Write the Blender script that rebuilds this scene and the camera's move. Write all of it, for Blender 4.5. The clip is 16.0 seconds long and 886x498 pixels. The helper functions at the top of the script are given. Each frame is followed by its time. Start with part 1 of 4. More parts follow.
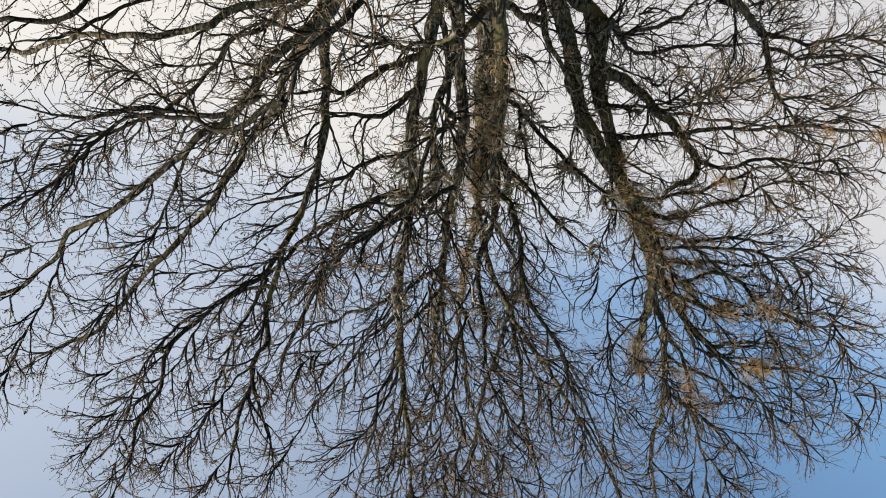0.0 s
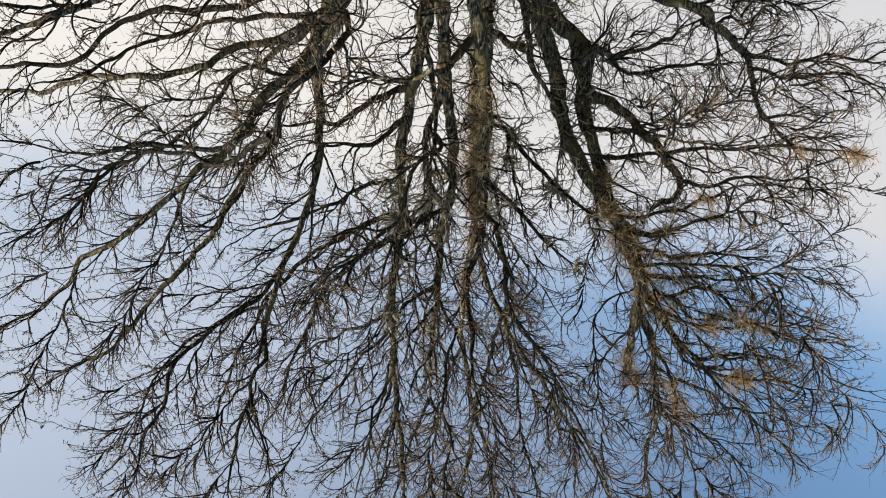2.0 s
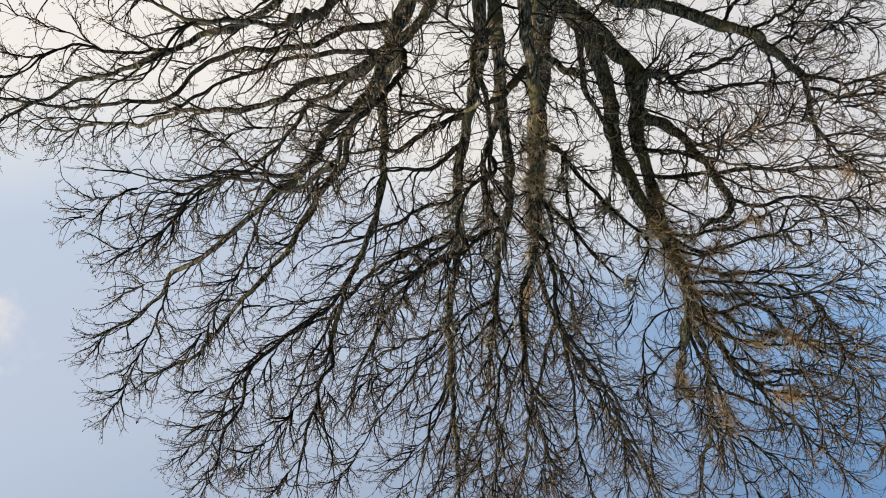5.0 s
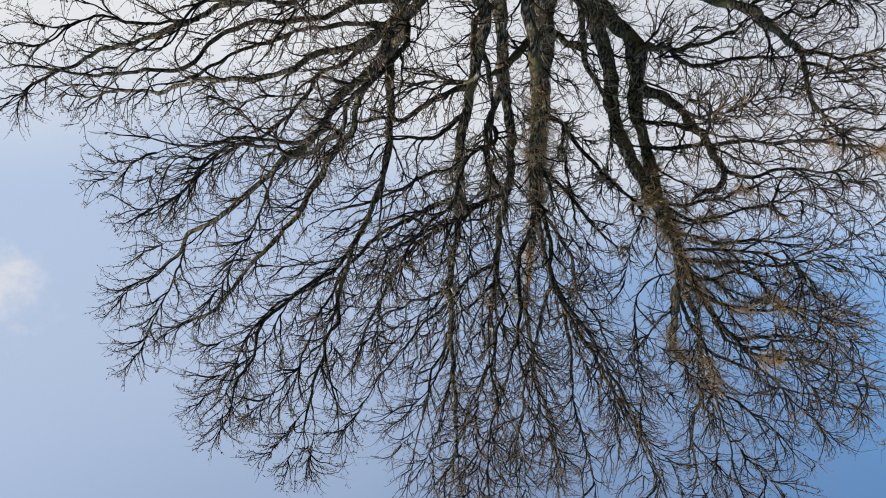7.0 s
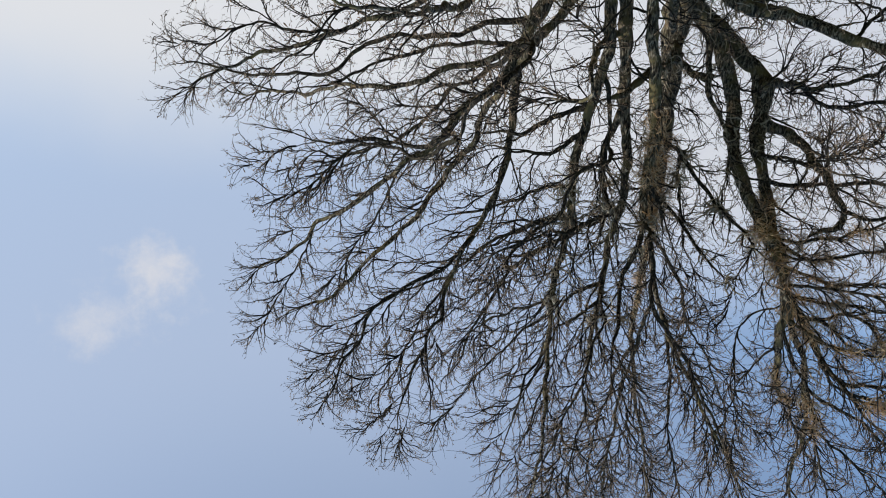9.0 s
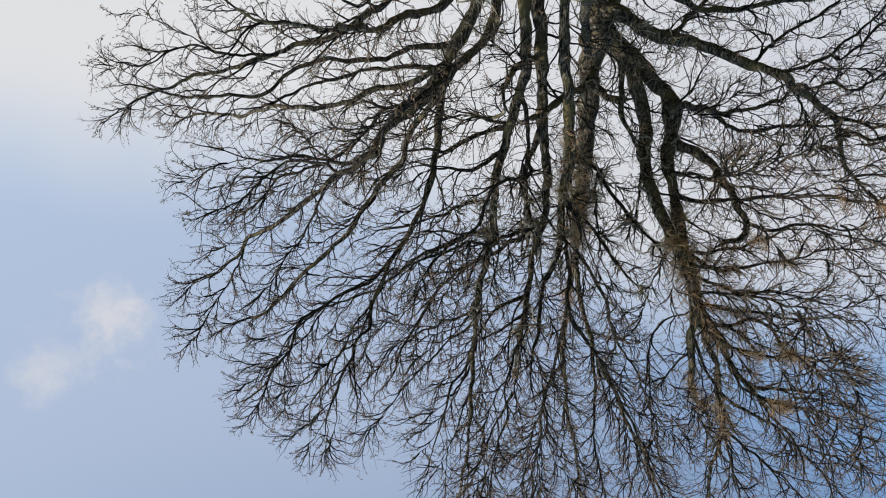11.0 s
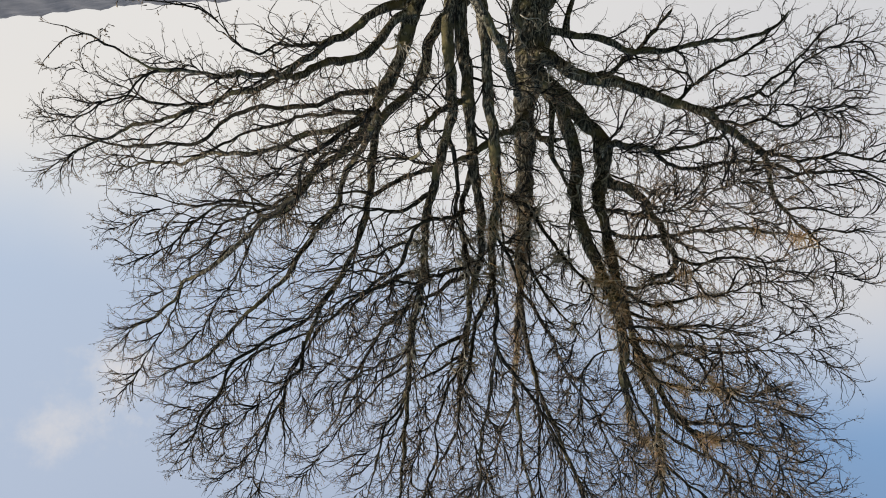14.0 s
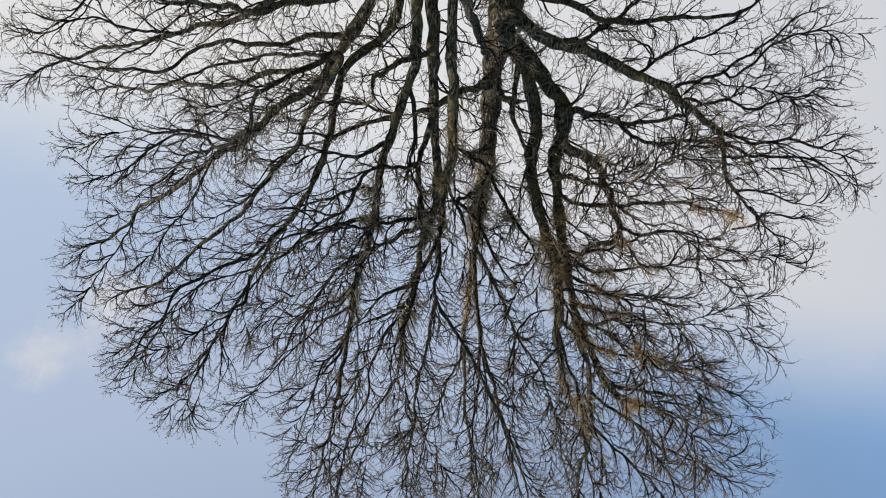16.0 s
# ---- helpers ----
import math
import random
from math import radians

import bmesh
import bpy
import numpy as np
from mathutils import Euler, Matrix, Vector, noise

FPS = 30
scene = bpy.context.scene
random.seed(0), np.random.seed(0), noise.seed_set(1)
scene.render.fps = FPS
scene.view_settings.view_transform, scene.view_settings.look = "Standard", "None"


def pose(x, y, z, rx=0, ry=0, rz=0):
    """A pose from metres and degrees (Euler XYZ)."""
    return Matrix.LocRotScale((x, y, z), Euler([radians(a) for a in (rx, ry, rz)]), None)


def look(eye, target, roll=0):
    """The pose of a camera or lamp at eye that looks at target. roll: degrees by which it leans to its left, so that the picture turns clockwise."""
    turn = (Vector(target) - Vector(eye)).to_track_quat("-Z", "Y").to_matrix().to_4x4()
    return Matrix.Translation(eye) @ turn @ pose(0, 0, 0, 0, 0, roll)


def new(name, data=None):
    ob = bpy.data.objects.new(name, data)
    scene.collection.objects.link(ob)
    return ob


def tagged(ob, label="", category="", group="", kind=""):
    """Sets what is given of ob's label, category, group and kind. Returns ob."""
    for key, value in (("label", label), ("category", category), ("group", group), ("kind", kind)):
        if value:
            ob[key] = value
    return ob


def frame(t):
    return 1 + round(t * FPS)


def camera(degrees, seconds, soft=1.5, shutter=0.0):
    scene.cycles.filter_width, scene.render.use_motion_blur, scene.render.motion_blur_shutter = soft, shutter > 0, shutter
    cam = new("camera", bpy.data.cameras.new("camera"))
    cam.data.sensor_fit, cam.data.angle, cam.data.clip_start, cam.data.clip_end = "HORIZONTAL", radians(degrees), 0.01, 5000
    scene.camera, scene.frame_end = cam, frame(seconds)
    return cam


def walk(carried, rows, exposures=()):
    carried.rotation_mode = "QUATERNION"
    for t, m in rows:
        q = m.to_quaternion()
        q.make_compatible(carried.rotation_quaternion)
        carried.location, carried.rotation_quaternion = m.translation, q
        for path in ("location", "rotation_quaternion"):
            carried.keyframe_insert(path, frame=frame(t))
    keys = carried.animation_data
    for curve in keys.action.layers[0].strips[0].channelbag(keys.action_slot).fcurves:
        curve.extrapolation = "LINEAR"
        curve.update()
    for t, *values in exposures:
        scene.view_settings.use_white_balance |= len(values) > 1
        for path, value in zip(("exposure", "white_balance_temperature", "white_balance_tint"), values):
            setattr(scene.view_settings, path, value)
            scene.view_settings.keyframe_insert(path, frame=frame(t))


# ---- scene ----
from mathutils import kdtree

cam = camera(58.97, 16.0, soft=1.0)
PATH = [
    (0, (0.072, -15.239, 2.505), (0.564, -6.371, 7.099), 183.24),
    (0.5, (-0.036, -15.390, 2.441), (0.814, -6.536, 7.012), 183.25),
    (1, (-0.213, -15.490, 2.299), (1.005, -6.715, 6.937), 183.15),
    (1.5, (-0.418, -15.591, 2.159), (0.788, -6.785, 6.741), 182.49),
    (2, (-0.633, -15.683, 2.047), (0.262, -6.790, 6.534), 181.27),
    (2.5, (-0.834, -15.799, 1.924), (-0.203, -6.917, 6.475), 180.63),
    (3, (-0.957, -15.893, 1.816), (-0.328, -7.045, 6.433), 180.24),
    (3.5, (-1.078, -15.986, 1.724), (-0.251, -7.130, 6.296), 179.89),
    (4, (-1.156, -16.097, 1.625), (-0.064, -7.187, 6.032), 179.78),
    (4.5, (-1.206, -16.210, 1.575), (0.341, -7.333, 5.910), 179.07),
    (5, (-1.267, -16.338, 1.516), (0.724, -7.574, 5.900), 178.39),
    (5.2, (-1.292, -16.388, 1.492), (0.766, -7.672, 5.942), 178.35),
    (7.3, (-1.820, -17.026, 1.234), (0.440, -8.517, 5.976), 178.75),
    (7.5, (-1.895, -17.100, 1.220), (0.544, -8.611, 5.909), 178.80),
    (8, (-2.082, -17.268, 1.198), (1.169, -8.965, 5.725), 178.95),
    (8.2, (-2.137, -17.333, 1.179), (1.504, -9.176, 5.674), 179.06),
    (10.3, (-3.065, -18.013, 1.570), (0.806, -9.782, 5.725), 179.97),
    (10.5, (-3.159, -18.048, 1.555), (0.515, -9.711, 5.677), 180.09),
    (11, (-3.402, -18.069, 1.544), (0.066, -9.537, 5.442), 180.28),
    (11.5, (-3.614, -18.028, 1.534), (-0.175, -9.422, 5.290), 179.99),
    (12, (-3.848, -17.975, 1.551), (-0.672, -9.253, 5.271), 179.89),
    (12.5, (-4.096, -17.909, 1.578), (-1.057, -9.106, 5.221), 179.14),
    (13, (-4.337, -17.837, 1.584), (-1.135, -9.062, 5.155), 178.46),
    (13.5, (-4.632, -17.745, 1.624), (-1.240, -9.011, 5.120), 178.52),
    (14, (-4.968, -17.698, 1.648), (-1.301, -9.006, 4.966), 178.87),
    (14.5, (-5.262, -17.680, 1.642), (-1.465, -9.023, 4.905), 179.12),
    (15, (-5.550, -17.677, 1.676), (-1.895, -8.996, 5.034), 179.85),
    (15.5, (-5.822, -17.669, 1.716), (-2.244, -9.022, 5.240), 181.84),
    (16, (-6.050, -17.663, 1.718), (-2.488, -9.115, 5.492), 184.18),
]

walk(cam, [(t, look(eye, target, roll)) for t, eye, target, roll in PATH],
     exposures=[(0, 0.13, 7150, 10), (5, 0.10, 7100, 10), (7.5, -0.06, 6300, 10), (11, -0.12, 6450, 10), (13.5, -0.09, 6800, 10), (15, -0.08, 6900, 10), (16, -0.10, 6600, 10)])

# ---- sky and sun ----
SUN_WAY = Vector((0.72, -0.56, 0.40)).normalized()      # towards the sun
sun_data = bpy.data.lights.new("sun", "SUN")
sun_data.energy, sun_data.angle, sun_data.color = 5.0, radians(0.6), (1.0, 0.94, 0.84)
sun = new("sun", sun_data)
sun.matrix_world = look((30, -20, 30), Vector((30, -20, 30)) - SUN_WAY * 10)


class Nodes:
    """A short hand for wiring node trees."""

    def __init__(self, tree):
        self.tree = tree

    def add(self, kind, inputs=(), **settings):
        node = self.tree.nodes.new(kind)
        for key, value in settings.items():
            if key == "ramp":
                el = node.color_ramp.elements
                while len(el) < len(value):
                    el.new(0.5)
                for e, (at, col) in zip(el, value):
                    e.position, e.color = at, (*col, 1) if len(col) == 3 else col
            elif key == "operation":
                node.operation = value
            elif key == "blend_type":
                node.blend_type = value
            elif key == "data_type":
                node.data_type = value
            elif key == "sky_type":
                node.sky_type = value
            elif key == "interpolation_type":
                node.interpolation_type = value
        for key, value in dict(inputs).items():
            sock = node.inputs[key]
            if isinstance(value, bpy.types.NodeSocket):
                self.tree.links.new(value, sock)
            else:
                sock.default_value = value
        return node


def math_of(n, op, a, b=0.0, c=0.0):
    return n.add("ShaderNodeMath", {0: a, 1: b, 2: c}, operation=op).outputs[0]


def step_of(n, value, lo, hi):
    return n.add("ShaderNodeMapRange", {"Value": value, "From Min": lo, "From Max": hi}, interpolation_type="SMOOTHSTEP").outputs[0]


def mix_of(n, fac, a, b, blend="MIX"):
    node = n.add("ShaderNodeMixRGB", {"Fac": fac, "Color1": a, "Color2": b}, blend_type=blend)
    return node.outputs[0]


world = bpy.data.worlds.new("sky")
scene.world = world
world.use_nodes = True
world.node_tree.nodes.clear()
w = Nodes(world.node_tree)
sky = w.add("ShaderNodeTexSky", sky_type="NISHITA")
sky.sun_disc = False
sky.sun_elevation = math.asin(SUN_WAY.z)
sky.sun_rotation = math.atan2(SUN_WAY.x, SUN_WAY.y)
sky.air_density, sky.dust_density, sky.ozone_density = 1.0, 0.3, 2.0
way = w.add("ShaderNodeTexCoord").outputs["Generated"]
xyz = w.add("ShaderNodeSeparateXYZ", {0: way})
X, Y, Z = xyz.outputs[0], xyz.outputs[1], xyz.outputs[2]
# thin veil that pales the blue towards the sun, a bank of white cloud low down, a few torn wisps
soft_noise = w.add("ShaderNodeTexNoise", {"Vector": way, "Scale": 2.2, "Detail": 5.0, "Roughness": 0.5}).outputs[0]
stray = math_of(w, "SUBTRACT", soft_noise, 0.5)
torn = math_of(w, "ADD", math_of(w, "ADD", Z, math_of(w, "MULTIPLY", math_of(w, "MAXIMUM", math_of(w, "SUBTRACT", X, 0.10), 0.0), 0.33)), math_of(w, "MULTIPLY", stray, 0.16))
ahead = step_of(w, Y, -0.35, 0.15)      # cloud only ahead; the unseen sky behind is kept dark to cut fill light
bank = math_of(w, "MULTIPLY", math_of(w, "SUBTRACT", 1.0, step_of(w, torn, 0.34, 0.52)), ahead)
veil = math_of(w, "MULTIPLY", step_of(w, math_of(w, "ADD", X, math_of(w, "MULTIPLY", stray, 0.40)), -0.32, 0.42), math_of(w, "MULTIPLY", ahead, 0.80))
wisp_noise = w.add("ShaderNodeTexNoise", {"Vector": way, "Scale": 17.0, "Detail": 8.0, "Roughness": 0.62}).outputs[0]


def puff(middle, size, amount):
    """A small torn cloud round one direction."""
    away = w.add("ShaderNodeVectorMath", {0: way, 1: middle}, operation="DISTANCE").outputs["Value"]
    ragged = math_of(w, "ADD", math_of(w, "DIVIDE", away, size), math_of(w, "MULTIPLY", math_of(w, "SUBTRACT", wisp_noise, 0.5), 4.2))
    return math_of(w, "MULTIPLY", math_of(w, "SUBTRACT", 1.0, step_of(w, ragged, -0.30, 1.35)), amount)


wisp = math_of(w, "MAXIMUM", puff((0.663, 0.607, 0.438), 0.045, 1.0), puff((0.705, 0.531, 0.470), 0.042, 0.75))
blue = mix_of(w, 1.0, sky.outputs[0], (0.160, 0.190, 0.200, 1), "MULTIPLY")
veil = math_of(w, "MULTIPLY", veil, math_of(w, "SUBTRACT", 1.0, math_of(w, "MULTIPLY", step_of(w, Z, 0.50, 0.80), 0.45)))
pale = mix_of(w, veil, blue, (0.540, 0.620, 0.775, 1))
white = mix_of(w, wisp, pale, (0.72, 0.73, 0.78, 1))
cloud_tone = mix_of(w, step_of(w, X, -0.45, 0.60), (0.63, 0.66, 0.735, 1), (0.81, 0.815, 0.83, 1))
colour = mix_of(w, bank, white, cloud_tone)
back = w.add("ShaderNodeBackground", {"Color": colour, "Strength": 1.0})
out = w.add("ShaderNodeOutputWorld", {"Surface": back.outputs[0]})


# ---- materials ----
def material(name, rough=0.9):
    m = bpy.data.materials.new(name)
    m.use_nodes = True
    m.node_tree.nodes.clear()
    n = Nodes(m.node_tree)
    bsdf = n.add("ShaderNodeBsdfPrincipled", {"Roughness": rough, "Specular IOR Level": 0.25})
    n.add("ShaderNodeOutputMaterial", {"Surface": bsdf.outputs[0]})
    return m, n, bsdf


def make_bark(name, dark, mid, pale, moss_tone, rust_tone):
    m, n, bsdf = material(name, 0.92)
    at = n.add("ShaderNodeTexCoord").outputs["Object"]
    grain = n.add("ShaderNodeTexNoise", {"Vector": n.add("ShaderNodeMapping", {"Vector": at, "Scale": (1, 1, 0.25)}).outputs[0], "Scale": 26.0, "Detail": 6.0, "Roughness": 0.65}).outputs[0]
    patch = n.add("ShaderNodeTexNoise", {"Vector": at, "Scale": 2.3, "Detail": 5.0, "Roughness": 0.6}).outputs[0]
    # bark grain, its ramp steepened to paint in lit ridges and shaded fissures
    base = n.add("ShaderNodeValToRGB", {0: grain}, ramp=[(0.40, dark), (0.50, mid), (0.61, pale)]).outputs[0]
    moss = n.add("ShaderNodeTexNoise", {"Vector": at, "Scale": 5.5, "Detail": 6.0, "Roughness": 0.7}).outputs[0]
    green = mix_of(n, step_of(n, patch, 0.48, 0.66), base, (*moss_tone, 1))
    rust = mix_of(n, math_of(n, "MULTIPLY", step_of(n, moss, 0.52, 0.72), 0.7), green, (*rust_tone, 1))
    n.tree.links.new(rust, bsdf.inputs["Base Color"])
    bump = n.add("ShaderNodeBump", {"Height": grain, "Strength": 0.9, "Distance": 0.03})
    n.tree.links.new(bump.outputs[0], bsdf.inputs["Normal"])
    return m


def make_twig(name, low, high, worn=None):
    m, n, bsdf = material(name, 0.8)
    at = n.add("ShaderNodeTexCoord").outputs["Object"]
    tone = n.add("ShaderNodeTexNoise", {"Vector": at, "Scale": 1.7, "Detail": 4.0}).outputs[0]
    fine = n.add("ShaderNodeNewGeometry").outputs["Random Per Island"]
    fac = math_of(n, "ADD", math_of(n, "MULTIPLY", tone, 0.7), math_of(n, "MULTIPLY", fine, 0.4))
    col = n.add("ShaderNodeValToRGB", {0: fac}, ramp=[(0.3, low), (0.8, high)] if worn is None else [(0.25, low), (0.52, high), (0.78, worn)]).outputs[0]
    n.tree.links.new(col, bsdf.inputs["Base Color"])
    return m


BARK = make_bark("bark", (0.010, 0.008, 0.006), (0.060, 0.051, 0.037), (0.33, 0.285, 0.215), (0.15, 0.125, 0.060), (0.24, 0.165, 0.09))
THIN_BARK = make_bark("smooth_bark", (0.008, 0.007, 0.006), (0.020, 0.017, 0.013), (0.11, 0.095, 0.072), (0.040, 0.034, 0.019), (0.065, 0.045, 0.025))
TWIG = make_twig("twig_bark", (0.070, 0.048, 0.033), (0.36, 0.26, 0.175))
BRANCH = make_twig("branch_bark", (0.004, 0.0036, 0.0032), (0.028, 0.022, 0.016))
SPUR = make_twig("dead_shoot", (0.10, 0.08, 0.055), (0.38, 0.31, 0.22), (0.66, 0.60, 0.50))
SHOOT = make_twig("dry_shoot", (0.19, 0.095, 0.040), (0.50, 0.31, 0.15), (0.60, 0.50, 0.35))


def make_ground():
    m, n, bsdf = material("rough_grass", 0.95)
    at = n.add("ShaderNodeTexCoord").outputs["Object"]
    big = n.add("ShaderNodeTexNoise", {"Vector": at, "Scale": 0.05, "Detail": 8.0}).outputs[0]
    col = n.add("ShaderNodeValToRGB", {0: big}, ramp=[(0.3, (0.045, 0.05, 0.022)), (0.7, (0.115, 0.10, 0.05))]).outputs[0]
    blades = n.add("ShaderNodeTexNoise", {"Vector": at, "Scale": 9.0, "Detail": 8.0, "Roughness": 0.75}).outputs[0]
    tuft = n.add("ShaderNodeValToRGB", {0: blades}, ramp=[(0.35, (0.35, 0.33, 0.26)), (0.65, (1.35, 1.3, 1.05))]).outputs[0]
    n.tree.links.new(mix_of(n, 1.0, col, tuft, "MULTIPLY"), bsdf.inputs["Base Color"])
    bump = n.add("ShaderNodeBump", {"Height": blades, "Strength": 0.9, "Distance": 0.08})
    n.tree.links.new(bump.outputs[0], bsdf.inputs["Normal"])
    return m


def make_woods():
    m, n, bsdf = material("far_bare_woods", 0.95)
    at = n.add("ShaderNodeTexCoord").outputs["Object"]
    big = n.add("ShaderNodeTexNoise", {"Vector": at, "Scale": 0.02, "Detail": 9.0, "Roughness": 0.7}).outputs[0]
    col = n.add("ShaderNodeValToRGB", {0: big}, ramp=[(0.35, (0.12, 0.115, 0.12)), (0.65, (0.23, 0.21, 0.205))]).outputs[0]
    n.tree.links.new(col, bsdf.inputs["Base Color"])
    return m


# ---- mesh helpers ----
def mesh_of(name, verts, quads, mat, smooth=True):
    """A mesh from arrays of places and of four-cornered faces."""
    me = bpy.data.meshes.new(name)
    me.vertices.add(len(verts))
    me.vertices.foreach_set("co", np.asarray(verts, np.float32).ravel())
    me.loops.add(len(quads) * 4)
    me.loops.foreach_set("vertex_index", np.asarray(quads, np.int32).ravel())
    me.polygons.add(len(quads))
    me.polygons.foreach_set("loop_start", np.arange(len(quads), dtype=np.int32) * 4)
    if smooth:
        me.polygons.foreach_set("use_smooth", np.ones(len(quads), bool))
    me.update(calc_edges=True)
    me.validate()
    me.materials.append(mat)
    return me


sway = np.random.default_rng(3)
SWAY = []
for size, amount, count in ((0.95, 0.018, 5), (0.46, 0.008, 6), (0.23, 0.006, 6)):
    for _ in range(count):
        way_of = sway.normal(size=3)
        lean = sway.normal(size=3)
        SWAY.append((way_of / np.linalg.norm(way_of) * 2 * np.pi / (size * sway.uniform(0.8, 1.25)), sway.uniform(0, 6.3), lean / np.linalg.norm(lean) * amount))


def crooked(lines):
    """The crooked growth of the wood: one smooth field of small shifts for the whole tree, so that what is joined stays joined."""
    off = np.zeros_like(lines)
    for k, phase, lean in SWAY:
        off += np.sin(lines @ k + phase)[..., None] * lean
    return lines + off


def tubes(lines, radii, sides):
    """Round tapering tubes along many lines (n, k, 3) with radii (n, k)."""
    lines = crooked(lines)
    n, k, _ = lines.shape
    t = np.gradient(lines, axis=1)
    t /= np.linalg.norm(t, axis=2, keepdims=True) + 1e-9
    ref = np.eye(3)[np.abs(t).max(1).argmin(1)][:, None]      # the axis that the line never runs along
    a = np.cross(t, ref)
    a /= np.linalg.norm(a, axis=2, keepdims=True) + 1e-9
    b = np.cross(t, a)
    ang = np.arange(sides) * 2 * np.pi / sides
    ring = a[:, :, None] * np.cos(ang)[:, None] + b[:, :, None] * np.sin(ang)[:, None]
    verts = (lines[:, :, None] + ring * radii[:, :, None, None]).reshape(-1, 3)
    i, j, s = np.meshgrid(np.arange(n), np.arange(k - 1), np.arange(sides), indexing="ij")
    at = lambda i, j, s: (i * k + j) * sides + s % sides
    quads = np.stack([at(i, j, s), at(i, j, s + 1), at(i, j + 1, s + 1), at(i, j + 1, s)], -1).reshape(-1, 4)
    return verts, quads


# ---- the ground and the far ridge ----
BASE = np.array([0.6, -3.4, 0.0])


def grid_sheet(name, xs, ys, height, mat):
    gx, gy = np.meshgrid(xs, ys, indexing="ij")
    verts = np.stack([gx, gy, height(gx, gy)], -1).reshape(-1, 3)
    i, j = np.meshgrid(np.arange(len(xs) - 1), np.arange(len(ys) - 1), indexing="ij")
    q = lambda i, j: i * len(ys) + j
    quads = np.stack([q(i, j), q(i + 1, j), q(i + 1, j + 1), q(i, j + 1)], -1).reshape(-1, 4)
    return new(name, mesh_of(name, verts, quads, mat))


reach = np.sinh(np.linspace(-7, 7, 121)) / np.sinh(7) * 3500
ground = grid_sheet("ground", reach, reach, lambda x, y: 0.05 * np.sin(x * 0.7) * np.cos(y * 0.6) * np.exp(-(x * x + y * y) / 4000), make_ground())
tagged(ground, "rough winter grass meadow reaching to the horizon", "ground", kind="structure")


def ridge_height(az):
    """The far ridge's height above level, in degrees, by bearing from the tree."""
    d = np.degrees(az)
    return np.interp(d, [0, 20, 32, 43, 51, 70, 110, 180, 360], [0.6, 1.0, 1.4, 1.55, 2.1, 2.2, 1.4, 0.8, 0.6]) + 0.05 * np.sin(d * 1.7) + 0.03 * np.sin(d * 5.3)


bearing = np.linspace(0, 2 * np.pi, 721)
slope = np.linspace(0, 1, 14)
far = 1500 + 700 * slope[None] + 0 * bearing[:, None]
high = np.tan(np.radians(ridge_height(bearing)))[:, None] * 2200 * np.sin(slope * np.pi / 2)[None] - 3 * (slope[None] == 0)
high = high + 4.0 * np.sin(bearing[:, None] * 190 + slope[None] * 9) * slope[None]
spots = np.stack([far * np.sin(bearing)[:, None], far * np.cos(bearing)[:, None], high], -1).reshape(-1, 3)
i, j = np.meshgrid(np.arange(720), np.arange(13), indexing="ij")
faces = np.stack([i * 14 + j, i * 14 + j + 1, (i + 1) * 14 + j + 1, (i + 1) * 14 + j], -1).reshape(-1, 4)
ridge = new("hillside", mesh_of("hillside", spots, faces, make_woods()))
tagged(ridge, "far grey ridge of bare winter woods", "hillside", kind="structure")


# ---- the tree ----
rng = np.random.default_rng(7)
BOUGHS = {}


def limb(name, joins, r0, r1, *points):
    """One limb of the tree, a smooth and slightly kinked line with radii that taper from r0 to r1."""
    p = np.array(points, float)
    if joins == "base":      # down to the stool on the ground
        foot = p[0] * 0.55 + BASE * 0.45
        p = np.concatenate([[[foot[0], foot[1], -0.15]], p])
    ext = np.concatenate([[2 * p[0] - p[1]], p, [2 * p[-1] - p[-2]]])
    out = []
    for i in range(1, len(ext) - 2):
        a, b, c, d = ext[i - 1 : i + 3]
        n = max(2, int(np.linalg.norm(c - b) / 0.09))
        t = np.linspace(0, 1, n, endpoint=False)[:, None]
        out.append(0.5 * (2 * b + (c - a) * t + (2 * a - 5 * b + 4 * c - d) * t**2 + (3 * b - a - 3 * c + d) * t**3))
    line = np.concatenate(out + [p[-1:]])
    u = np.r_[0, np.cumsum(np.linalg.norm(np.diff(line, axis=0), axis=1))]
    length, u = u[-1], u / u[-1]
    u_low = u[len(out[0])] if joins == "base" else 0.0      # the taper begins above the stool
    v = np.clip((u - u_low) / (1 - u_low), 0, 1)
    r = r0 * (1 - v) + r1 * v
    if joins == "base":
        r = r * (1 + 0.8 * np.exp(-u * length / 0.8))
    r = r * (1 + 0.35 * np.exp(-u * length / 0.18) * (joins not in ("-", "base")))
    kink = np.zeros_like(line)
    for f, amp in ((3.1, 0.026), (8.3, 0.010)):
        ph = rng.uniform(0, 6.3, 3)
        kink += amp * np.sin(f * u[:, None] * length + ph) * np.minimum(1, u * 5)[:, None] * np.minimum(1, 0.10 / (r[:, None] + 0.03))
    r = r * (1 + 0.07 * np.sin(u * length * 5.1 + rng.uniform(0, 6)) + 0.05 * np.sin(u * length * 13 + rng.uniform(0, 6)))
    tip = np.clip((1 - u) * length / (0.10 + 2.5 * r1 + 0.7 * (r1 < 0.03)), 0, 1)
    r = r * (0.25 + 0.75 * tip**0.7)
    BOUGHS[name] = dict(line=line + kink, r=r, length=length, joins=joins)


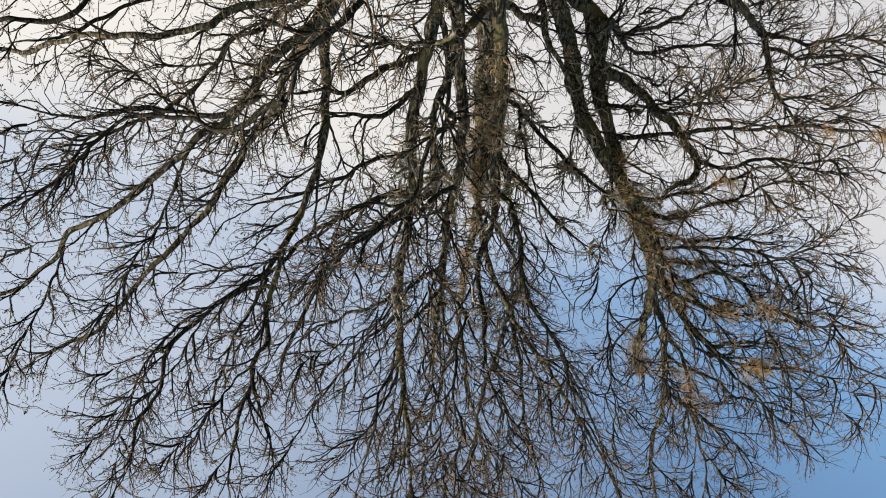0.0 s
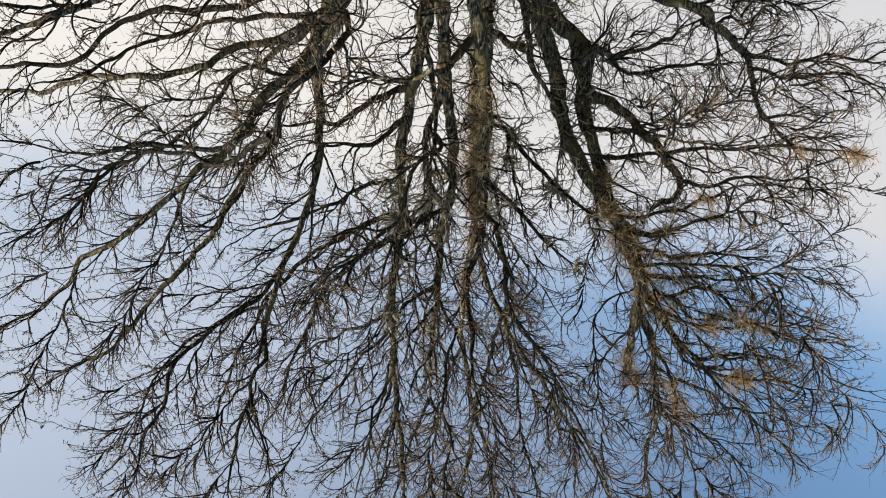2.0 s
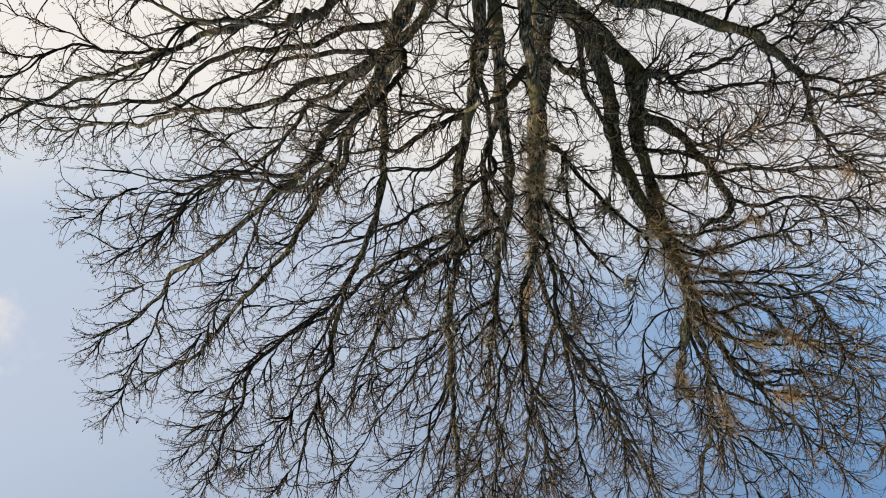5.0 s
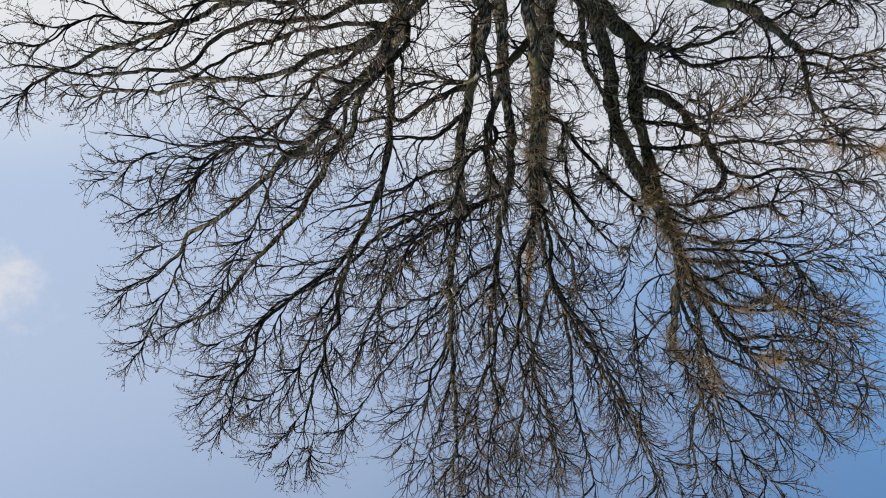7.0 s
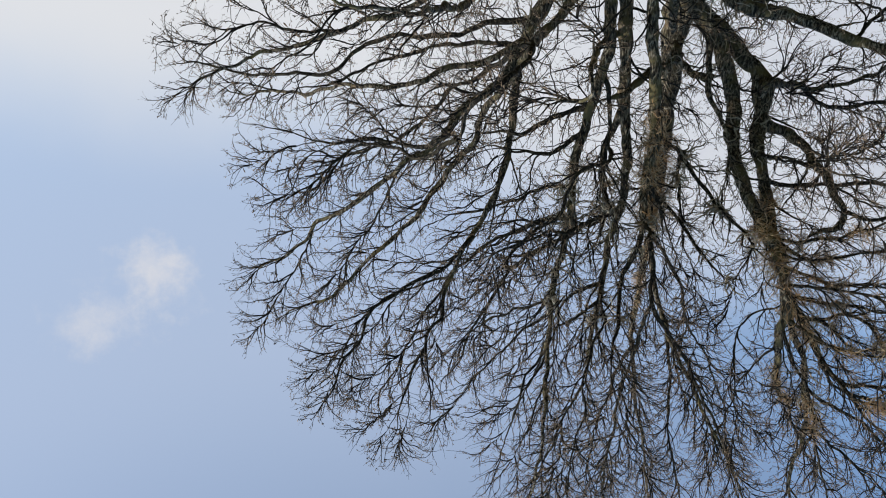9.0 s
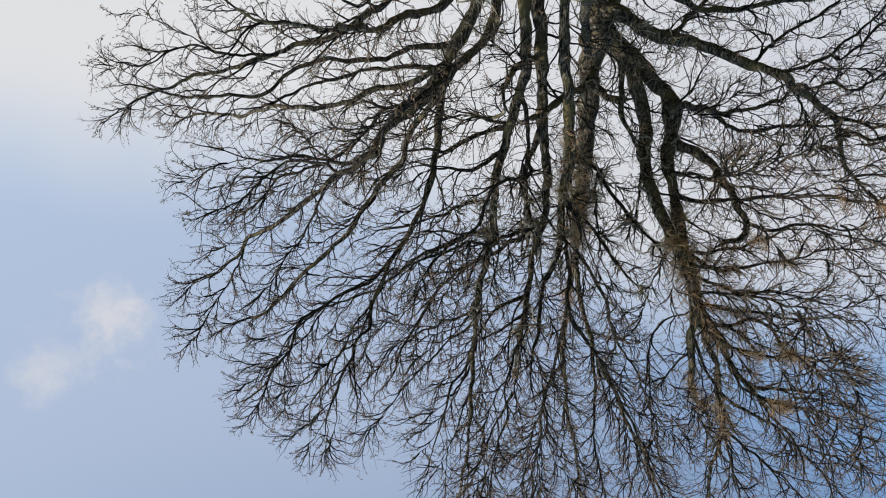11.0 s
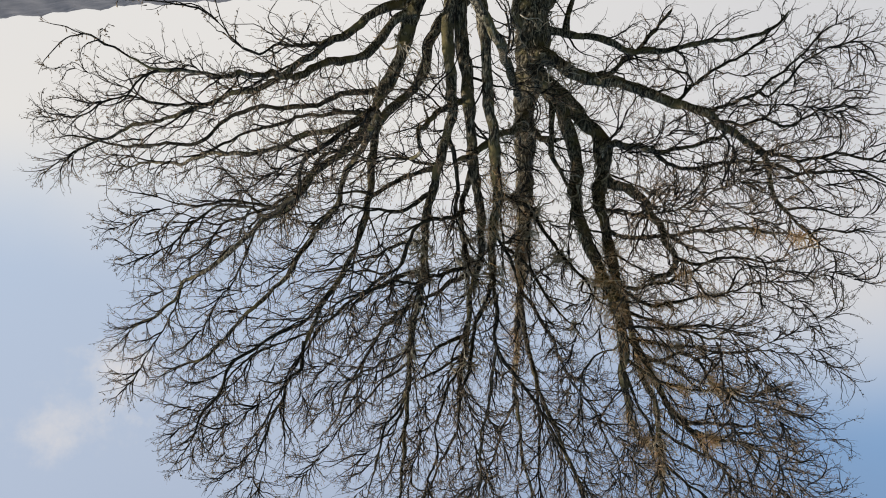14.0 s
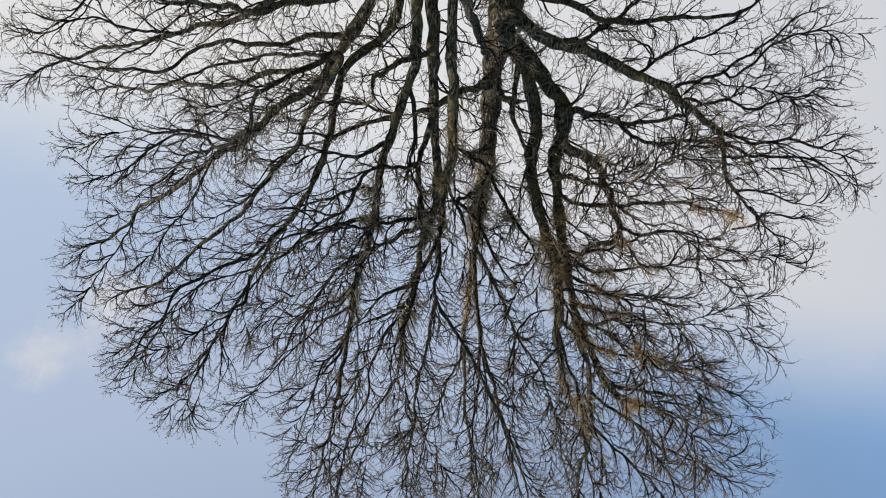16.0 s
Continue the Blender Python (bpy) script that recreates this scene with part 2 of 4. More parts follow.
limb("trunk", "base", 0.400, 0.118, (0.29, 0.27, 1.75), (0.16, -0.17, 2.45), (0.12, -0.20, 3.04), (0.21, -0.26, 3.90), (0.28, -0.23, 4.94), (0.29, -0.15, 5.77), (0.29, -0.13, 6.75), (0.26, -0.31, 7.69), (0.22, -0.47, 8.53), (0.22, -0.59, 9.14))
limb("t1a", "trunk", 0.074, 0.024, (0.22, -0.60, 9.12), (0.32, -0.45, 9.91), (0.44, -0.16, 10.87), (0.46, -0.15, 11.71), (0.41, -0.15, 12.55), (0.25, -0.33, 13.27), (0.09, -0.47, 13.87), (-0.13, -0.64, 14.60), (-0.35, -0.81, 15.34), (-0.53, -0.86, 16.22), (-0.68, -0.89, 17.02))
limb("t1b", "trunk", 0.068, 0.015, (0.21, -0.59, 9.14), (0.00, -0.93, 9.80), (-0.22, -1.24, 10.39), (-0.62, -1.83, 10.78), (-0.97, -2.38, 11.00), (-1.33, -2.77, 11.29), (-1.62, -3.18, 11.57), (-2.03, -3.53, 11.95), (-2.41, -3.76, 12.43), (-2.86, -4.07, 13.11), (-3.24, -4.41, 13.68))
limb("t1c", "trunk", 0.043, 0.016, (0.22, -0.57, 9.04), (-0.29, -0.72, 9.55), (-0.61, -0.65, 10.14), (-0.69, 0.58, 11.62), (-0.90, 1.54, 12.74), (-1.30, 1.81, 13.40), (-1.68, 2.02, 14.49), (-1.98, 2.19, 15.31), (-2.16, 2.29, 16.33), (-2.40, 2.50, 17.22), (-2.63, 2.79, 18.10))
limb("t1e", "t1b", 0.036, 0.012, (-0.54, -1.72, 10.71), (-0.83, -2.32, 11.37), (-0.91, -2.74, 12.01), (-1.05, -3.07, 12.51), (-1.35, -3.40, 13.13), (-1.60, -3.69, 13.91), (-1.84, -4.06, 14.50))
limb("t1f", "t1a", 0.034, 0.014, (0.43, -0.15, 12.44), (0.67, -0.37, 13.00), (0.79, -0.74, 13.68), (0.91, -1.10, 14.36), (1.00, -1.31, 15.21), (1.04, -1.36, 16.09))
limb("bl", "trunk", 0.162, 0.028, (0.17, -0.23, 3.44), (-0.28, -0.96, 3.39), (-0.97, -0.90, 3.71), (-1.55, -0.78, 3.84), (-2.13, -0.68, 3.98), (-2.98, -0.79, 4.24), (-3.73, -0.81, 4.45), (-4.03, -0.50, 4.73), (-4.48, -0.08, 5.03), (-4.91, 0.26, 5.44), (-5.20, 0.15, 6.15), (-5.50, 0.16, 6.57), (-6.03, 0.22, 7.20))
limb("bl1", "bl", 0.038, 0.023, (-3.08, -0.78, 4.27), (-3.55, 0.18, 3.89), (-4.05, 0.95, 3.55), (-4.59, 1.71, 3.26), (-4.74, 2.02, 3.03), (-5.11, 2.73, 2.59))
limb("bl2", "bl", 0.044, 0.018, (-4.17, -0.38, 4.81), (-3.78, 0.25, 4.60), (-4.27, 0.79, 4.39), (-4.60, 1.14, 4.31), (-4.96, 1.68, 3.93), (-5.31, 2.11, 3.73), (-5.58, 2.51, 3.45), (-5.92, 3.00, 3.10), (-6.33, 3.55, 2.82))
limb("bl2b", "bl2", 0.029, 0.016, (-4.66, 1.22, 4.24), (-4.90, 1.37, 4.33), (-5.37, 1.48, 3.85), (-5.88, 1.60, 3.38), (-6.30, 1.68, 3.19), (-7.04, 1.82, 2.87))
limb("bl3", "bl", 0.039, 0.020, (-4.47, -0.08, 5.03), (-4.04, 0.55, 4.90), (-4.43, 1.17, 5.00), (-4.79, 1.77, 4.97), (-5.44, 2.66, 5.21), (-5.94, 3.54, 5.09), (-6.29, 4.12, 5.01), (-6.93, 5.14, 4.89), (-7.56, 5.97, 4.96))
limb("bl4", "bl", 0.043, 0.020, (-4.80, 0.17, 5.34), (-5.29, 0.02, 5.37), (-5.64, -0.00, 5.50), (-6.06, 0.06, 5.40), (-6.42, 0.02, 5.26), (-6.87, -0.26, 5.25), (-7.45, -0.50, 5.34))
limb("bl5", "bl", 0.038, 0.020, (-5.00, 0.23, 5.66), (-5.33, 0.23, 5.66), (-5.68, 0.23, 5.76), (-6.34, 0.29, 5.77), (-6.87, 0.12, 5.69), (-7.26, -0.11, 5.76), (-7.70, -0.20, 5.92))
limb("bl6", "bl", 0.028, 0.011, (-5.52, 0.17, 6.60), (-6.03, 0.39, 6.66), (-6.73, 0.69, 6.76), (-7.44, 1.00, 6.84))
limb("bl7", "bl", 0.028, 0.011, (-6.03, 0.24, 7.18), (-6.30, 0.43, 7.04), (-7.01, 0.71, 7.12), (-7.73, 1.03, 7.22))
limb("bl8", "bl", 0.028, 0.011, (-5.83, 0.21, 6.94), (-6.33, 0.30, 7.33), (-6.95, 0.48, 7.66), (-7.20, 0.47, 7.95))
limb("r2", "trunk", 0.090, 0.035, (0.15, -0.18, 2.73), (-0.50, 0.18, 2.96), (-1.03, 0.41, 3.08), (-1.38, 0.54, 3.19), (-1.81, 0.69, 3.35), (-2.22, 0.90, 3.34), (-2.81, 1.17, 3.37), (-3.50, 1.59, 3.18), (-4.22, 1.95, 3.14), (-4.74, 2.26, 3.02), (-5.11, 2.59, 2.58))
limb("r2b", "r2", 0.069, 0.040, (-0.50, 0.18, 2.96), (-0.56, 0.35, 2.58), (-0.57, 0.95, 2.07), (-0.82, 1.32, 1.55))
limb("r3", "bl", 0.080, 0.041, (-1.09, -0.87, 3.73), (-0.92, -0.09, 3.93), (-1.19, 1.12, 3.97), (-1.44, 2.38, 3.85), (-1.57, 3.63, 3.56), (-1.90, 4.27, 3.24), (-2.19, 5.10, 2.65))
limb("t2", "trunk", 0.190, 0.046, (0.18, -0.25, 3.67), (-0.78, -0.48, 4.42), (-1.26, -0.62, 4.87), (-1.71, -0.73, 5.27), (-1.78, -1.07, 5.81), (-1.75, -1.42, 6.29), (-1.97, -1.74, 6.87), (-2.21, -2.01, 7.40), (-2.45, -2.29, 7.91), (-2.68, -2.57, 8.40), (-2.89, -2.76, 8.79), (-3.20, -2.95, 9.19), (-3.48, -3.13, 9.56), (-3.69, -3.31, 9.89), (-4.04, -3.37, 10.10))
limb("t2a", "t2", 0.074, 0.020, (-2.92, -2.79, 8.83), (-3.08, -2.73, 9.57), (-3.39, -2.66, 10.23), (-3.54, -2.67, 10.89), (-3.66, -2.72, 11.69), (-3.69, -2.78, 12.36), (-3.63, -2.90, 13.04), (-3.81, -3.01, 13.89), (-4.11, -3.21, 14.51))
limb("r5", "t2", 0.087, 0.038, (-1.72, -0.79, 5.37), (-1.78, -1.16, 5.15), (-2.07, 0.34, 5.47), (-2.42, 1.78, 5.82), (-3.18, 2.23, 5.83), (-3.67, 2.60, 5.63), (-4.10, 2.96, 5.40))
limb("r5b", "r5", 0.056, 0.030, (-2.39, 1.74, 5.81), (-2.80, 2.29, 6.30), (-3.17, 2.78, 6.49), (-3.84, 2.85, 6.36), (-4.65, 2.41, 6.12), (-5.15, 2.11, 5.98))
limb("r6", "t2", 0.050, 0.017, (-1.97, -1.71, 6.86), (-2.38, -1.02, 7.20), (-2.97, -0.89, 7.18), (-3.60, -1.51, 6.82), (-4.18, -2.48, 6.42), (-4.68, -3.21, 6.09), (-5.06, -3.46, 6.06), (-5.41, -3.69, 6.00), (-5.85, -3.99, 5.94))
limb("r7", "t2", 0.033, 0.013, (-1.81, -1.48, 6.43), (-2.20, -2.06, 6.33), (-2.55, -2.45, 6.27), (-3.18, -3.18, 6.07), (-3.64, -3.80, 5.96), (-4.15, -4.54, 5.75))
limb("r7b", "r7", 0.027, 0.014, (-2.06, -1.85, 6.36), (-2.43, -1.57, 6.53), (-2.97, 0.06, 6.94), (-3.61, -0.55, 6.46), (-4.21, -2.47, 5.60), (-4.59, -3.35, 5.20))
limb("r8", "t2", 0.038, 0.014, (-2.45, -2.29, 7.91), (-3.01, -2.61, 7.71), (-3.34, -2.78, 7.49), (-3.76, -3.00, 7.15), (-4.27, -3.31, 6.84), (-4.75, -3.62, 6.60))
limb("r9", "t2", 0.043, 0.016, (-2.46, -2.31, 7.94), (-3.11, -2.30, 8.21), (-3.44, -2.18, 8.21), (-3.86, -1.96, 8.05), (-4.38, -1.74, 7.95), (-4.92, -1.50, 7.86), (-5.57, -1.22, 7.77))
limb("r10", "t2", 0.038, 0.015, (-2.65, -2.53, 8.34), (-3.15, -2.53, 8.48), (-3.61, -2.53, 8.55), (-4.15, -2.46, 8.43), (-4.80, -2.46, 8.53), (-5.43, -2.42, 8.54))
limb("r11", "t2", 0.037, 0.015, (-2.89, -2.78, 8.80), (-3.66, -2.70, 8.90), (-4.42, -2.51, 8.92), (-5.05, -2.31, 8.88), (-5.59, -2.18, 8.93))
limb("r12", "t2", 0.037, 0.017, (-3.14, -2.91, 9.10), (-3.57, -2.49, 9.41), (-4.02, -2.19, 9.82), (-4.37, -1.96, 10.16), (-5.07, -1.41, 10.40), (-5.78, -0.76, 10.49), (-5.95, -0.61, 10.51))
limb("r13", "t2", 0.042, 0.016, (-4.04, -3.37, 10.10), (-4.58, -2.88, 10.41), (-5.12, -2.48, 10.53), (-5.78, -1.96, 10.66))
limb("r14", "t2", 0.031, 0.012, (-3.66, -3.29, 9.85), (-4.16, -2.93, 10.60), (-4.71, -2.41, 10.86), (-5.39, -1.77, 11.12), (-6.25, -1.02, 11.54), (-6.63, -0.68, 11.68))
limb("r15", "t2a", 0.033, 0.012, (-3.54, -2.67, 10.89), (-4.06, -2.56, 11.20), (-4.65, -2.41, 11.52), (-5.14, -2.32, 11.90), (-5.74, -2.14, 12.17), (-6.46, -1.89, 12.47), (-7.03, -1.75, 12.85))
limb("r16", "r14", 0.027, 0.008, (-4.26, -2.84, 10.65), (-4.83, -2.44, 10.96), (-5.30, -2.19, 11.17), (-5.67, -2.03, 11.53), (-6.05, -1.89, 11.98), (-6.57, -1.68, 12.38), (-7.01, -1.38, 12.50))
limb("r17", "t2a", 0.033, 0.012, (-3.66, -2.72, 11.68), (-4.14, -2.64, 12.05), (-4.62, -2.57, 12.43), (-5.13, -2.48, 12.80), (-5.78, -2.40, 13.45), (-6.35, -2.48, 13.98))
limb("s1", "base", 0.135, 0.014, (1.19, -2.15, 1.79), (1.21, -2.47, 2.33), (1.20, -2.61, 2.85), (1.12, -2.75, 3.38), (1.05, -2.89, 3.93), (0.94, -3.00, 4.36), (1.07, -3.19, 4.91), (1.20, -3.43, 5.57), (1.28, -3.74, 6.46), (1.24, -3.95, 7.12), (1.27, -4.19, 7.78), (1.30, -4.57, 8.77), (1.28, -4.90, 9.50), (1.08, -5.44, 10.20), (0.93, -6.07, 10.94), (0.83, -6.58, 11.63), (0.96, -6.78, 12.67))
limb("s1b", "s1", 0.047, 0.032, (1.02, -3.13, 4.73), (0.85, -3.14, 5.27), (0.80, -3.20, 5.60), (0.82, -3.31, 6.11), (0.87, -3.46, 6.74))
limb("s2", "base", 0.150, 0.029, (1.05, -1.94, 1.79), (1.05, -2.17, 2.34), (1.00, -2.31, 2.98), (0.90, -2.39, 3.54), (0.82, -2.48, 4.09), (0.75, -2.51, 4.68), (0.75, -2.49, 5.28), (0.69, -2.47, 5.90), (0.57, -2.42, 6.66), (0.59, -2.45, 7.44), (0.67, -2.63, 8.18), (0.74, -2.89, 9.19), (0.78, -3.05, 9.81), (0.78, -3.28, 10.71), (0.77, -3.50, 11.61))
limb("s2b", "s2", 0.076, 0.041, (0.72, -2.47, 5.57), (1.00, -2.42, 6.32), (1.05, -2.29, 7.01), (1.01, -2.16, 7.58), (1.06, -2.03, 8.48))
limb("s2c", "s2", 0.029, 0.012, (0.79, -3.46, 11.48), (0.97, -3.73, 11.87), (1.13, -4.03, 12.39), (1.28, -4.36, 12.96), (1.45, -4.73, 13.73), (1.50, -5.08, 14.44))
limb("s3", "base", 0.118, 0.088, (0.55, -2.44, 1.80), (0.46, -2.58, 2.33), (0.37, -2.70, 2.95), (0.29, -2.79, 3.60), (0.21, -2.88, 4.25), (0.11, -2.94, 4.80), (0.05, -3.05, 5.35), (-0.04, -3.10, 5.80), (-0.06, -3.19, 6.24), (0.00, -3.32, 6.70), (-0.02, -3.42, 7.15), (-0.08, -3.49, 7.60))
limb("s3a", "s3", 0.052, 0.024, (-0.08, -3.49, 7.57), (-0.05, -3.89, 7.97), (0.02, -4.02, 8.30), (0.06, -4.28, 8.69), (0.01, -4.77, 8.95), (-0.11, -5.36, 9.24), (-0.26, -5.91, 9.51))
limb("s3b", "s3", 0.046, 0.015, (-0.07, -3.48, 7.51), (-0.31, -4.12, 7.35), (-0.46, -4.43, 7.80), (-0.59, -4.81, 8.34), (-0.76, -4.80, 8.74), (-0.95, -4.65, 9.08), (-1.19, -4.48, 9.52), (-1.43, -4.31, 10.08), (-1.68, -4.13, 10.59), (-1.95, -4.11, 11.16), (-2.25, -4.21, 11.70), (-2.63, -4.35, 12.48), (-2.99, -4.56, 13.21))
limb("s3c", "s3b", 0.035, 0.020, (-0.63, -4.81, 8.43), (-0.47, -4.57, 9.09), (-0.34, -4.48, 9.81), (-0.21, -4.41, 10.55), (-0.09, -4.33, 11.45), (0.01, -4.23, 12.74), (0.03, -4.28, 13.59), (-0.01, -4.47, 14.38))
limb("s3d", "s3", 0.042, 0.028, (-0.01, -3.27, 6.52), (-0.13, -3.01, 7.03), (-0.26, -2.80, 7.54), (-0.35, -2.55, 8.22))
limb("l1", "s1", 0.047, 0.026, (1.24, -3.53, 5.85), (1.44, -3.72, 6.00), (1.72, -3.95, 6.13), (2.20, -4.23, 6.13), (2.59, -4.48, 6.21))
limb("l2", "s2b", 0.048, 0.019, (1.00, -2.42, 6.32), (0.76, -3.04, 6.40), (0.63, -4.51, 6.09), (0.86, -5.08, 6.12), (0.97, -5.24, 6.27), (1.02, -5.53, 6.65), (1.25, -5.79, 6.86), (1.47, -6.07, 7.07), (1.78, -6.35, 7.21), (2.08, -6.68, 7.39))
limb("l3", "s2b", 0.049, 0.018, (1.03, -2.20, 7.42), (0.65, -3.20, 7.54), (0.86, -4.03, 7.44), (1.03, -4.78, 7.26), (1.22, -5.61, 7.11), (1.40, -5.87, 7.16), (1.62, -6.26, 7.29), (1.71, -6.73, 7.53))
limb("l4", "s2b", 0.052, 0.024, (1.05, -2.06, 8.19), (1.46, -2.22, 8.44), (1.94, -2.45, 8.79), (2.44, -2.62, 9.01), (2.69, -2.75, 9.26), (3.03, -3.02, 9.78), (3.38, -3.26, 10.23))
limb("l5", "s2", 0.076, 0.024, (0.80, -2.48, 4.21), (0.96, -2.01, 4.27), (1.02, -2.49, 4.22), (1.03, -3.40, 4.18), (0.93, -4.36, 4.23), (0.69, -5.28, 4.33), (0.64, -5.34, 4.60), (0.80, -5.33, 4.75), (1.29, -5.25, 4.80), (1.71, -5.18, 4.86))
limb("t3", "trunk", 0.172, 0.040, (0.18, -0.24, 3.70), (-0.04, -0.74, 3.65), (-0.45, -0.66, 4.15), (-0.81, -0.77, 4.68), (-1.10, -1.06, 5.30), (-1.21, -1.33, 5.79), (-1.33, -1.73, 6.25), (-1.70, -2.34, 6.84), (-2.07, -2.79, 7.29), (-2.41, -3.17, 7.69), (-2.61, -3.44, 7.98), (-2.80, -3.79, 8.34), (-2.87, -3.63, 8.91), (-2.84, -3.46, 9.51), (-2.92, -2.97, 10.41), (-3.15, -2.44, 11.32), (-3.40, -2.00, 11.99))
limb("ll1", "base", 0.135, 0.031, (1.78, -0.27, 1.91), (1.70, -0.94, 2.40), (1.93, -1.25, 2.65), (2.07, -1.58, 3.16), (2.10, -1.83, 3.62), (2.18, -2.01, 3.90), (2.48, -2.35, 4.25), (2.74, -2.69, 4.64), (2.79, -2.98, 5.06), (2.75, -3.31, 5.60), (2.63, -3.71, 6.23), (2.61, -4.06, 6.73), (2.78, -4.60, 7.31), (2.95, -5.21, 7.95), (3.04, -5.59, 8.34), (3.10, -5.88, 8.63))
limb("ll2", "base", 0.166, 0.114, (1.86, -2.13, 1.68), (1.96, -2.38, 2.24), (2.05, -2.80, 2.82), (2.15, -2.99, 3.32), (2.24, -3.16, 3.70), (2.45, -3.35, 4.07), (2.59, -3.50, 4.35))
limb("ll2a", "ll2", 0.067, 0.023, (2.54, -3.44, 4.25), (2.87, -3.72, 4.44), (3.45, -4.07, 4.63), (3.84, -4.32, 4.79), (4.33, -4.61, 4.98), (5.16, -4.62, 5.07), (6.14, -4.46, 5.22), (6.92, -4.29, 5.47), (7.82, -4.17, 5.59), (9.03, -4.22, 5.66))
limb("ll2b", "ll2", 0.083, 0.021, (2.53, -3.42, 4.23), (2.63, -3.96, 4.74), (2.79, -4.27, 5.00), (3.05, -4.62, 5.18), (3.31, -4.88, 5.40), (3.41, -5.07, 5.69), (3.65, -5.33, 6.00), (3.96, -5.59, 6.22), (4.56, -5.76, 6.69), (5.33, -5.95, 7.32), (5.74, -6.01, 7.54), (6.02, -6.11, 7.92), (6.56, -6.23, 8.33), (7.07, -6.36, 8.75), (7.12, -6.37, 8.79))
limb("ll2c", "ll2", 0.053, 0.036, (2.59, -3.50, 4.35), (1.90, -4.67, 4.03), (1.65, -6.07, 4.19), (1.82, -6.66, 4.26), (2.03, -6.82, 4.45), (2.26, -6.71, 4.74), (2.48, -6.53, 5.24))
limb("ll2d", "ll2b", 0.049, 0.020, (3.41, -5.07, 5.67), (3.15, -5.43, 5.54), (3.49, -5.44, 5.76), (4.17, -5.42, 5.85), (4.80, -5.63, 5.83), (5.29, -5.87, 5.85), (5.80, -6.05, 5.75), (6.01, -6.13, 5.71))
limb("ll2e", "ll2c", 0.036, 0.015, (2.50, -6.53, 5.22), (2.91, -6.43, 5.56), (3.35, -6.32, 5.72), (3.89, -6.14, 5.70), (4.67, -5.97, 5.83), (4.95, -6.15, 5.97), (5.13, -6.32, 6.16), (5.28, -6.50, 6.40), (5.59, -6.73, 6.60), (5.95, -6.86, 6.59), (6.07, -6.92, 6.61))
limb("ll2f", "ll2", 0.081, 0.022, (2.58, -3.48, 4.32), (2.19, -3.90, 4.27), (2.67, -3.67, 4.91), (3.22, -3.44, 5.60), (3.40, -3.57, 6.21), (3.71, -3.69, 6.59), (4.18, -3.97, 7.33), (4.39, -4.16, 7.78), (4.72, -4.40, 8.13), (5.04, -4.62, 8.43), (5.46, -4.98, 8.99), (5.68, -5.14, 9.24), (6.00, -5.39, 9.57), (6.59, -5.67, 9.81), (6.99, -5.89, 10.07))
limb("ll3", "ll2", 0.094, 0.010, (1.91, -2.65, 2.34), (2.21, -2.83, 2.51), (2.47, -3.22, 2.90), (2.73, -3.60, 3.21), (2.77, -4.22, 3.21), (2.79, -5.22, 3.24), (2.73, -6.06, 3.26), (2.52, -7.05, 3.10), (2.14, -8.43, 2.94), (2.44, -8.76, 2.89), (2.75, -9.18, 2.82), (2.90, -9.40, 2.66), (3.14, -9.78, 2.39), (3.27, -9.97, 2.24))
limb("ll4", "ll2", 0.096, 0.015, (1.95, -2.26, 2.08), (2.20, -2.03, 2.16), (2.85, -2.51, 2.39), (3.39, -2.80, 2.77), (3.80, -3.06, 3.03), (3.99, -3.17, 3.19), (4.31, -3.37, 3.41), (4.72, -3.62, 3.64), (5.03, -3.82, 3.86), (5.43, -4.04, 3.95), (6.16, -4.46, 4.20), (6.56, -4.68, 4.37), (6.97, -4.91, 4.50), (7.96, -5.31, 4.77), (8.52, -5.74, 5.13), (8.96, -6.11, 5.39))
limb("ll4b", "ll4", 0.046, 0.011, (3.83, -3.07, 3.06), (3.39, -3.76, 2.97), (2.76, -5.61, 2.80), (2.03, -7.42, 2.68), (2.12, -7.72, 2.74), (2.22, -7.98, 2.59), (2.25, -8.18, 2.46), (2.35, -8.39, 2.27), (2.42, -8.61, 2.08))
limb("ll5", "ll2", 0.063, 0.016, (2.32, -3.21, 3.82), (3.18, -3.34, 3.98), (3.72, -3.56, 4.13), (4.27, -3.76, 4.20), (4.82, -3.97, 4.27), (5.38, -4.19, 4.35), (5.69, -4.35, 4.51), (6.11, -4.61, 4.86), (6.69, -4.84, 4.98), (7.39, -5.04, 4.96), (8.14, -5.16, 4.91), (8.74, -5.44, 4.85), (9.20, -5.60, 4.84))
limb("ll6", "ll4", 0.031, 0.014, (5.87, -4.29, 4.12), (6.35, -5.04, 4.03), (6.76, -5.52, 3.91), (7.04, -5.93, 3.90), (7.34, -6.23, 4.08), (7.66, -6.59, 4.09))
limb("ll8", "ll1", 0.041, 0.020, (2.87, -4.94, 7.66), (3.18, -5.56, 8.17), (3.50, -5.91, 8.37), (3.82, -6.23, 8.47), (4.12, -6.60, 8.67), (4.23, -6.87, 8.90), (4.20, -7.12, 9.17), (4.37, -7.49, 9.44), (4.35, -7.73, 9.71), (4.43, -8.05, 9.99))
limb("ll9", "ll1", 0.036, 0.014, (3.09, -5.76, 8.53), (3.04, -6.12, 8.94), (3.16, -6.36, 9.08), (3.12, -6.69, 9.39), (3.19, -7.04, 9.68), (3.19, -7.39, 9.98), (3.15, -7.77, 10.34), (3.14, -7.96, 10.51))
